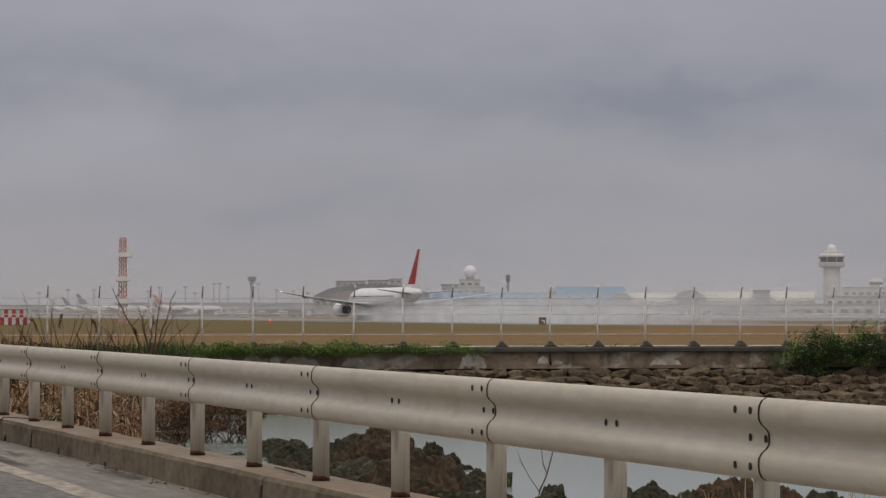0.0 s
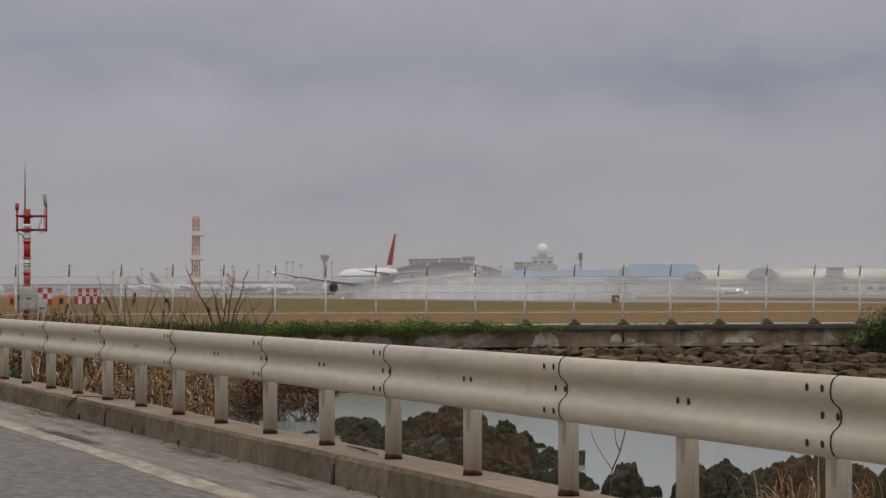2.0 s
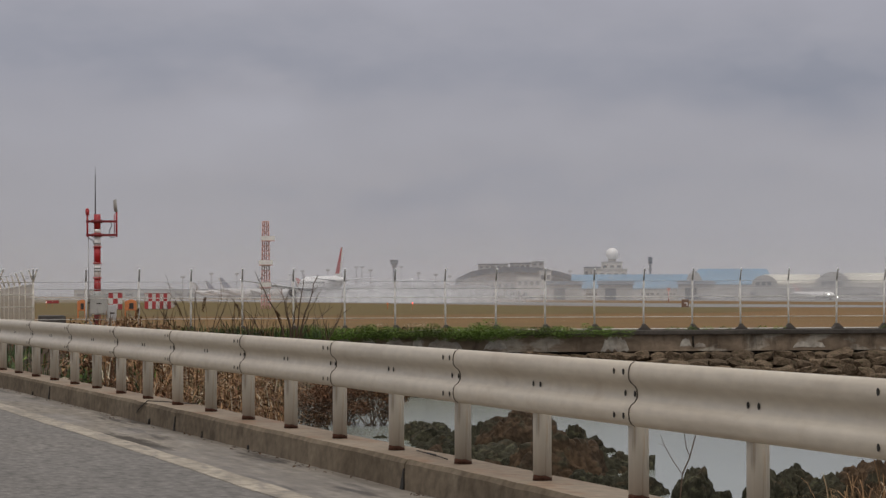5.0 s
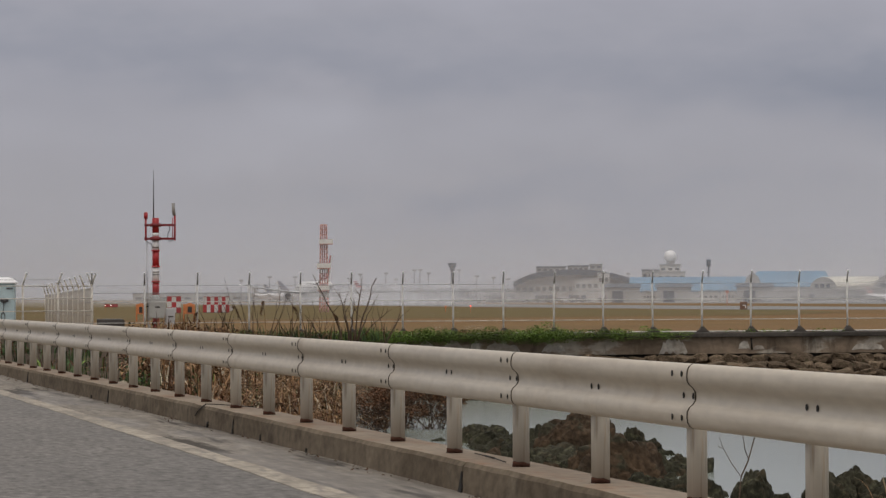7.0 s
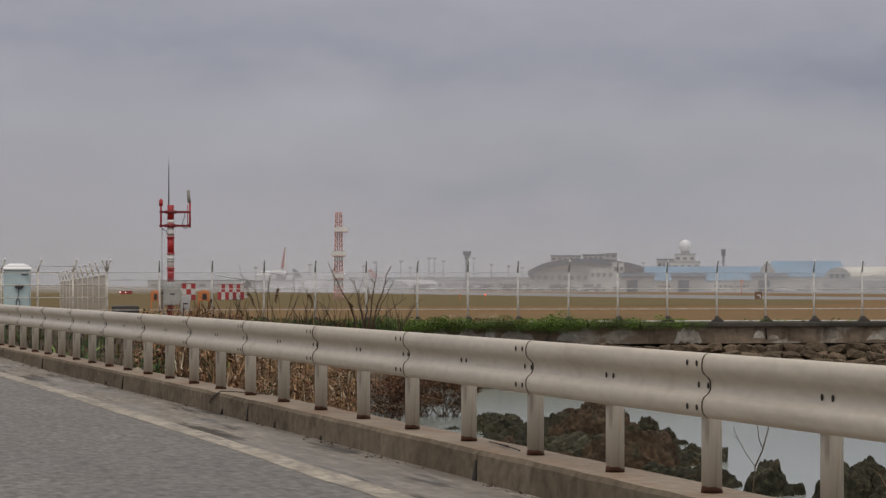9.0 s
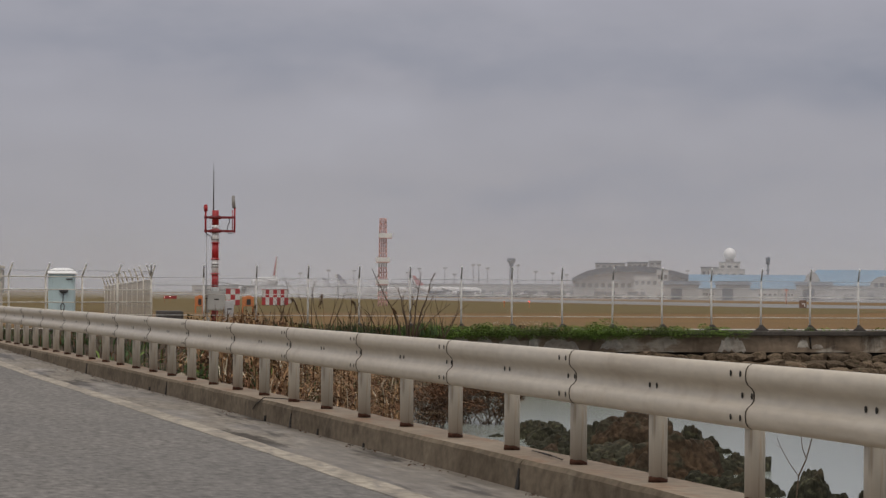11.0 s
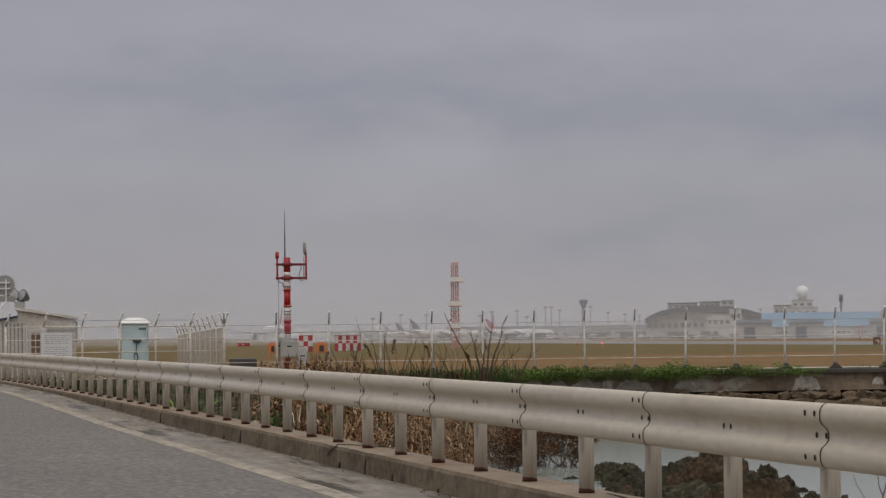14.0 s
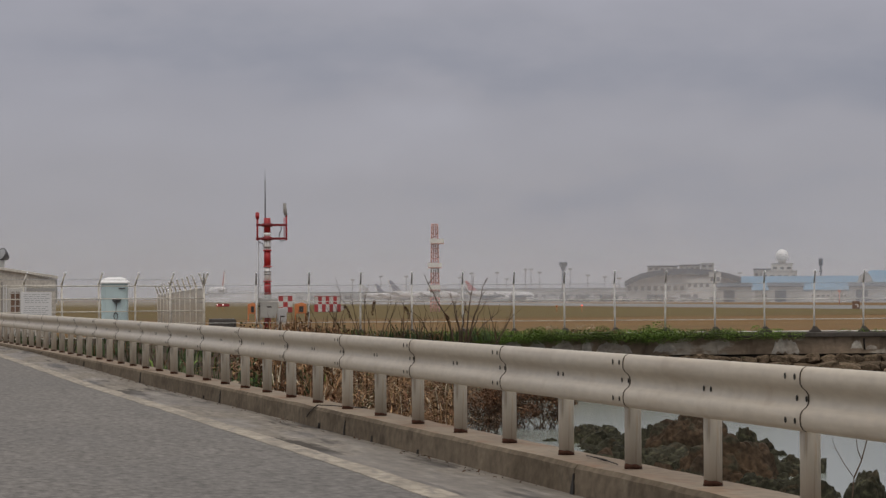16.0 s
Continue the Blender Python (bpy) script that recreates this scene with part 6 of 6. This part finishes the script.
def flared_mast(az, r, top):
    x, y, z = base_of(az, r)
    root = tagged(empty("observation_tower", pose(x, y, z)), "distant dark slim tower with a flared head", "tower")
    h = top - z
    bm = bmesh.new()
    tube(bm, (0, 0, -0.5), (0, 0, h - 4), 1.2, 0.9, n=10)
    part("shaft", bm, M["roofdark"], root)
    bm = bmesh.new()
    sweep(bm, [[(a * math.cos(k * 0.524), a * math.sin(k * 0.524), zz) for k in range(12)] for a, zz in ((1.0, h - 5), (1.8, h - 2.6), (2.5, h - 2.0), (2.5, h - 0.2), (2.2, h))], smooth=False)
    part("head", bm, M["roofdark"], root)


flared_mast(12.62, 1900.0, 20.5)

# long low terminal roof and light masts further off
house("far_terminal", "long low grey terminal far across the apron", 10.2, 13.9, 1950, 5.4, G, D, 30, "flat", 1, 24, 0, (0.2, 0.5))
house("far_terminal", "distant grey pier building across the apron", 7.0, 10.0, 2500, 4.4, G, D, 30, "flat", 1, 14, 0, (0.2, 0.5))


def light_mast(az, r, top):
    x, y, z = base_of(az, r)
    root = tagged(empty("light_mast", pose(x, y, z)), "tall grey apron light mast", "light mast", group="apron light masts")
    bm = bmesh.new()
    tube(bm, (0, 0, -0.5), (0, 0, top - z), 0.38, 0.2, n=6)
    part("pole", bm, M["darkmetal"], root)
    bm = bmesh.new()
    box(bm, -1.3, 1.3, -0.4, 0.4, top - z, top - z + 1.0)
    part("lamp_head", bm, G, root)


for az, top in ((9.4, 13), (9.85, 13), (11.0, 14.5), (11.45, 15), (11.62, 11), (11.95, 17), (12.05, 17), (12.2, 15), (12.74, 17), (13.05, 13), (13.35, 12), (10.8, 12), (8.9, 11), (15.72, 14), (13.6, 11)):
    light_mast(az, 2050, top)


# ---- aircraft ----
def airliner(name, label, k, fin_mat, lights=True, gear=True):
    """A wide twin-engined airliner; origin on the ground below the tail tip, nose along +y, k its scale."""
    root = tagged(empty(name), label, "airplane")

    def ring(cx, cy, cz, r, n=20, squash=1.0):
        return [(k * (cx + r * math.cos(2 * math.pi * j / n)), k * cy, k * (cz + r * squash * math.sin(2 * math.pi * j / n))) for j in range(n)]

    bm = bmesh.new()
    sweep(bm, [ring(0, y, z, r) for y, z, r in ((0.0, 7.5, 0.35), (3, 7.25, 1.0), (8, 6.85, 1.95), (13, 6.3, 2.6), (18, 5.9, 2.98), (22, 5.75, 3.1), (36, 5.7, 3.1), (54, 5.7, 3.1), (58, 5.6, 2.8), (60.8, 5.4, 2.2), (62.6, 5.15, 1.35), (63.5, 5.0, 0.6), (63.7, 4.95, 0.15))])
    part("fuselage", bm, M["white"], root)
    for s in (-1, 1):
        bm = bmesh.new()
        for n in range(46):
            y = 15.5 + n * 0.9
            r = 3.115 if y > 20 else 2.98
            box(bm, k * (s * r - 0.03), k * (s * r + 0.03), k * y, k * (y + 0.3), k * 6.35, k * 6.7)
        part("window_row", bm, M["glass"], root)
    bm = bmesh.new()
    sweep(bm, [ring(0, y, z, r, 14, 0.55) for y, z, r in ((24, 3.6, 0.6), (28, 3.2, 2.7), (42, 3.2, 2.9), (46, 3.6, 0.8))])
    part("belly_fairing", bm, M["greyplane"], root)
    for s in (-1, 1):
        bm = bmesh.new()
        rows = []
        for x, le, te, z, th in ((2.5, 44.5, 28.0, 4.1, 1.7), (9.7, 38.5, 28.2, 4.75, 1.0), (20, 32.6, 27.2, 6.0, 0.55), (29.2, 27.6, 25.3, 7.4, 0.26), (30.45, 26.4, 25.0, 7.6, 0.1)):
            ch = le - te
            rows.append([(s * k * x, k * (te + ch * u), k * (z + th * v)) for u, v in ((0, 0), (0.35, 0.42), (0.7, 0.5), (0.93, 0.3), (1.0, 0.0), (0.93, -0.22), (0.7, -0.38), (0.35, -0.25))])
        sweep(bm, rows)
        wing = part("wing", bm, M["greyplane"], root)
        for x in (13.0, 18.0, 23.0):
            bm = bmesh.new()
            y = 28.4 - (x - 9) * 0.1
            zc = 4.4 + (x - 9.7) * 0.125
            tube(bm, (s * k * x, k * (y + 3), k * zc), (s * k * x, k * (y - 1.8), k * (zc - 0.25)), 0.32 * k, 0.08 * k, n=6)
            part("flap_fairing", bm, M["greyplane"], wing)
        bm = bmesh.new()
        sweep(bm, [ring(s * 9.7, y, 3.0, r) for y, r in ((36.2, 1.35), (37.4, 1.75), (40, 1.98), (43.2, 1.95), (44.0, 1.7))])
        eng = part("engine", bm, M["white"], root)
        bm = bmesh.new()
        sweep(bm, [ring(s * 9.7, y, 3.0, r) for y, r in ((34.6, 0.35), (35.6, 0.7), (36.15, 1.3))])
        part("exhaust", bm, M["dark"], eng)
        bm = bmesh.new()
        tube(bm, (s * k * 9.7, k * 44.0, k * 3.0), (s * k * 9.7, k * 44.05, k * 3.0), 1.6 * k, n=18)
        part("intake", bm, M["dark"], eng)
        bm = bmesh.new()
        box(bm, k * (s * 9.7 - 0.25), k * (s * 9.7 + 0.25), k * 36.0, k * 42.0, k * 4.3, k * 5.2)
        part("pylon", bm, M["greyplane"], eng)
        bm = bmesh.new()
        rows = []
        for x, le, te, z, th in ((0.6, 12.0, 4.2, 7.1, 0.7), (10.75, 4.2, 1.2, 8.2, 0.2)):
            ch = le - te
            rows.append([(s * k * x, k * (te + ch * u), k * (z + th * v)) for u, v in ((0, 0), (0.4, 0.4), (0.85, 0.3), (1.0, 0.0), (0.85, -0.3), (0.4, -0.4))])
        sweep(bm, rows)
        part("stabilizer", bm, M["greyplane"], root)
        if lights:
            bm = bmesh.new()
            bmesh.ops.create_icosphere(bm, subdivisions=2, radius=0.13 * k, matrix=Matrix.Translation((s * 30.5 * k, 25.2 * k, 7.65 * k)))
            part("wingtip_light", bm, M["lamp_white"], root)

    def fin(z0, z1, mat, nm, parent):
        bm = bmesh.new()
        rows = []
        for z in (z0, z1):
            t = (z - 8.3) / 10.2
            le, te = 13.4 - 10.0 * t, 4.4 - 4.2 * t
            th = 0.55 - 0.35 * t
            rows.append([(k * th * v, k * (te + (le - te) * u), k * z) for u, v in ((0, 0), (0.4, 0.9), (0.8, 0.8), (1, 0), (0.8, -0.8), (0.4, -0.9))])
        sweep(bm, rows, smooth=False)
        return part(nm, bm, mat, parent)

    f = fin(9.6, 18.5, fin_mat, "fin", root)
    bm = bmesh.new()
    rows = []
    for z in (8.6, 18.5):
        t = (z - 8.3) / 10.2
        te = 4.4 - 4.2 * t
        rows.append([(k * v, k * (te + u), k * z) for u, v in ((-0.35, 0.0), (0.75, 0.34 - 0.12 * t), (0.75, -0.34 + 0.12 * t))])
    sweep(bm, rows, smooth=False)
    part("rudder_edge", bm, M["white"], f)
    fin(8.0, 9.6, M["white"], "fin_base", f)
    if gear:
        for x, y in ((-5.4, 31.0), (5.4, 31.0), (0.0, 57.0)):
            bm = bmesh.new()
            tube(bm, (k * x, k * y, k * 0.6), (k * x * 0.85, k * y, k * 3.4), 0.2 * k, n=8)
            leg = part("gear_leg", bm, M["steel"], root)
            for dy in ((-1.4, 0, 1.4) if x else (0,)):
                for dx in (-0.6, 0.6):
                    bm = bmesh.new()
                    tube(bm, (k * (x + dx - 0.22), k * (y + dy), k * 0.66), (k * (x + dx + 0.22), k * (y + dy), k * 0.66), 0.66 * k, n=14)
                    part("wheel", bm, M["dark"], leg)
    return root


jet = airliner("airliner", "white twin-engine airliner with a red tail fin on takeoff", 1.0, M["red"])
taxi_jet = airliner("taxiing_airliner", "small white airliner taxiing with its nose lights on", 0.32, M["towerred"], False)
for x in (-1.3, 1.3):
    bm = bmesh.new()
    bmesh.ops.create_icosphere(bm, subdivisions=2, radius=0.24, matrix=Matrix.Translation((x * 1.9, 19.5, 2.0 if x > 0 else 0.9)))
    part("landing_light", bm, M["lamp_white"], taxi_jet)
for az, r, k, fm, turn, lab in ((9.52, 1700, 0.60, M["navy"], -96, "parked white airliner with a navy tail fin"), (9.28, 1760, 0.52, M["navy"], -80, "parked airliner with dark tail fin"), (10.86, 1700, 0.58, M["red"], -98, "parked white airliner with a red tail fin"), (9.05, 1850, 0.5, M["greyplane"], -100, "parked pale grey airliner")):
    ob = airliner("parked_airliner", lab, k, fm, False)
    ob.matrix_basis = pose(*base_of(az, r), 0, 0, turn)
    ob["group"] = "airliners parked on the apron"


def service_vehicle(kind):
    root = tagged(empty("service_vehicle"), "pale airport service vehicle parked on the apron", "vehicle", group="apron service vehicles")
    L, H = ((5.5, 2.2), (7.5, 3.0), (4.2, 1.6))[kind]
    bm = bmesh.new()
    box(bm, -L / 2, L / 2, -1.0, 1.0, 0.5, H * 0.62, bevel=0.12)
    part("body", bm, (M["carwhite"], M["darkmetal"], M["roofdark"])[kind], root)
    bm = bmesh.new()
    box(bm, -L * 0.48, L * 0.1, -0.95, 0.95, H * 0.62, H, bevel=0.15)
    part("cabin", bm, (M["carwhite"], M["roofdark"], M["carwhite"])[kind], root)
    bm = bmesh.new()
    box(bm, -L * 0.4, L * 0.06, -0.97, 0.97, H * 0.66, H * 0.88)
    part("window_band", bm, M["glass"], root)
    for x in (-L * 0.32, L * 0.32):
        for y in (-0.95, 0.75):
            bm = bmesh.new()
            tube(bm, (x, y, 0.36), (x, y + 0.22, 0.36), 0.38, n=10)
            part("wheel", bm, M["dark"], root)
    return root


def vehicles():
    rng = random.Random(77)
    kinds = [service_vehicle(k) for k in range(3)]
    spots = [(rng.uniform(11.2, 14.4), rng.uniform(1390, 1620)) for _ in range(112)] + [(rng.uniform(14.4, 15.6), rng.uniform(1330, 1370)) for _ in range(12)] + [(rng.uniform(17.0, 19.2), 1240) for _ in range(5)]
    for n, (az, r) in enumerate(spots):
        m = pose(*base_of(az, r), 0, 0, rng.choice((0, 90, 180, 20)) - az)
        if n < 3:
            kinds[n].matrix_basis = m
        else:
            copy_thing(kinds[rng.randrange(3)], m)


vehicles()


# ---- mist over the wet airfield ----
def mist_sheet(name, m, length, height, mat, label, parent=None):
    bm = bmesh.new()
    v = [bm.verts.new(p) for p in ((-length / 2, 0, 0), (length / 2, 0, 0), (length / 2, 0, height), (-length / 2, 0, height))]
    bm.faces.new(v)
    ob = part(name, bm, mat, parent)
    ob.matrix_basis = m
    ob.visible_shadow = False
    if parent is None:
        tagged(ob, label, "mist", kind="stuff")
    return ob


mist_sheet("mist_bank", pose(420, 1010, -2.2), 1700, 30, mist_material("thin_mist", 0.22, 0.012, top=0.1), "thin grey mist lying over the airfield")
mist_sheet("mist_bank", pose(700, 1130, -2.2), 1500, 22, mist_material("low_mist", 0.44, 0.009, top=0.08, sides=0.38, far_side=0.15), "low grey mist before the airport buildings")
mist_sheet("mist_bank", pose(430, 1265, -2.2), 2000, 95, mist_material("pale_haze", 0.22, 0.006, top=0.3), "pale haze hanging before the airport buildings")
mist_sheet("mist_bank", pose(420, 1530, -2.2), 2200, 46, mist_material("far_mist", 0.18, 0.007), "far grey mist over the apron")

spray = tagged(empty("runway_spray"), "white water spray trailing the airliner along the runway", "spray")
for dx, h, d in ((-11.5, 5.0, 0.8), (-6.5, 7.0, 0.92), (6.0, 10.0, 0.7), (24.0, 9.0, 0.55)):
    mist_sheet("spray_sheet", pose(dx, -111.0, -0.1, 0, 0, 90), 290.0, h, mist_material("water_spray", d, 0.05, (0.9, 0.9, 0.91), 0.35, 0.7, 0.07), "", spray)


# ---- bird ----
def small_bird():
    root = tagged(empty("bird"), "small dark bird in flight with spread wings", "bird")
    dark = M["bark"]
    bm = bmesh.new()
    sweep(bm, [[(r * math.cos(j * 0.785), y, r * 0.9 * math.sin(j * 0.785)) for j in range(8)] for y, r in ((-0.08, 0.012), (-0.04, 0.035), (0.015, 0.045), (0.06, 0.036), (0.08, 0.028), (0.10, 0.024), (0.12, 0.006))])
    part("body", bm, dark, root)
    bm = bmesh.new()
    sweep(bm, [[(-a, y, 0.006), (a, y, 0.006), (a, y, -0.004), (-a, y, -0.004)] for y, a in ((-0.06, 0.015), (-0.14, 0.035))], smooth=False)
    part("tail", bm, dark, root)
    wings = []
    for s in (-1, 1):
        bm = bmesh.new()
        rows = []
        for x, y0, y1 in ((0.02, -0.03, 0.075), (0.11, -0.04, 0.085), (0.19, -0.035, 0.05), (0.25, -0.02, 0.0)):
            rows.append([(s * x, y0, 0.0), (s * x, (y0 + y1) / 2, 0.01), (s * x, y1, 0.0), (s * x, (y0 + y1) / 2, -0.004)])
        sweep(bm, rows, smooth=False)
        wings.append((s, part("wing", bm, dark, root)))
    for ob in root.children:
        ob.data.transform(Matrix.Scale(0.46, 4))
    return root, wings


bird, bird_wings = small_bird()


# ---- what moves ----
def motions():
    def runway_y(t):
        return 802.0 + 49.0 * t + 1.3 * t * t

    times = [k * 0.5 for k in range(33)]
    rows = [(t, pose(224.0, runway_y(t), field_z(224, runway_y(t)) + 0.03, 0, 0, 1.5)) for t in times]
    walk(jet, rows)
    walk(spray, rows)
    taxi = []
    for t in times[::2]:
        az = 19.02 + 0.119 * t
        p = at(az, 1215.0, 0)
        taxi.append((t, pose(p.x, p.y, field_z(p.x, p.y) + 0.03, 0, 0, -150)))
    walk(taxi_jet, taxi)
    # seconds, bearing, elevation, distance
    flight = ((0.0, 20.6, -4.9, 11.5), (0.2, 19.0, -3.6, 13.0), (0.4, 17.4, -2.3, 14.6), (0.5, 16.74, -1.40, 15.4), (0.6, 15.89, -0.62, 16.4), (0.7, 15.05, -0.02, 17.5), (0.8, 14.21, 0.45, 18.6), (0.9, 12.95, 0.83, 19.6), (1.0, 11.7, 1.02, 20.6), (1.1, 10.59, 0.91, 21.6), (1.2, 9.56, 0.54, 22.6), (1.3, 8.72, 0.45, 23.6), (1.4, 8.23, 0.61, 24.6), (1.5, 7.89, 0.72, 25.6), (1.6, 7.3, 0.75, 26.6), (1.8, 5.6, 0.9, 28.6), (2.2, 1.0, 1.3, 33.0), (4.0, -25.0, 4.0, 60.0), (16.0, -60.0, 12.0, 200.0))
    path = []
    for t, az, el, r in flight:
        p = at(az, r, EYE + r * math.tan(radians(el)))
        path.append((t, pose(*p, 18, 0, 6)))
    walk(bird, path)
    # wing beats: seconds, lift of the wing, how far it is folded back
    beats = ((0.0, 10, 0), (0.3, -20, 0), (0.4, 10, 0), (0.5, 42, 0), (0.6, 20, 70), (0.7, -15, 78), (0.8, 35, 0), (0.9, -20, 75), (1.0, -10, 80), (1.1, 0, 78), (1.2, 4, 0), (1.3, -35, 15), (1.4, -10, 80), (1.5, 50, 5), (1.6, -30, 0), (1.7, 40, 0), (1.8, -30, 0), (16.0, 10, 0))
    for s, w in bird_wings:
        walk(w, [(t, pose(0, 0, 0.011, 0, -s * lift, -s * fold)) for t, lift, fold in beats])


motions()
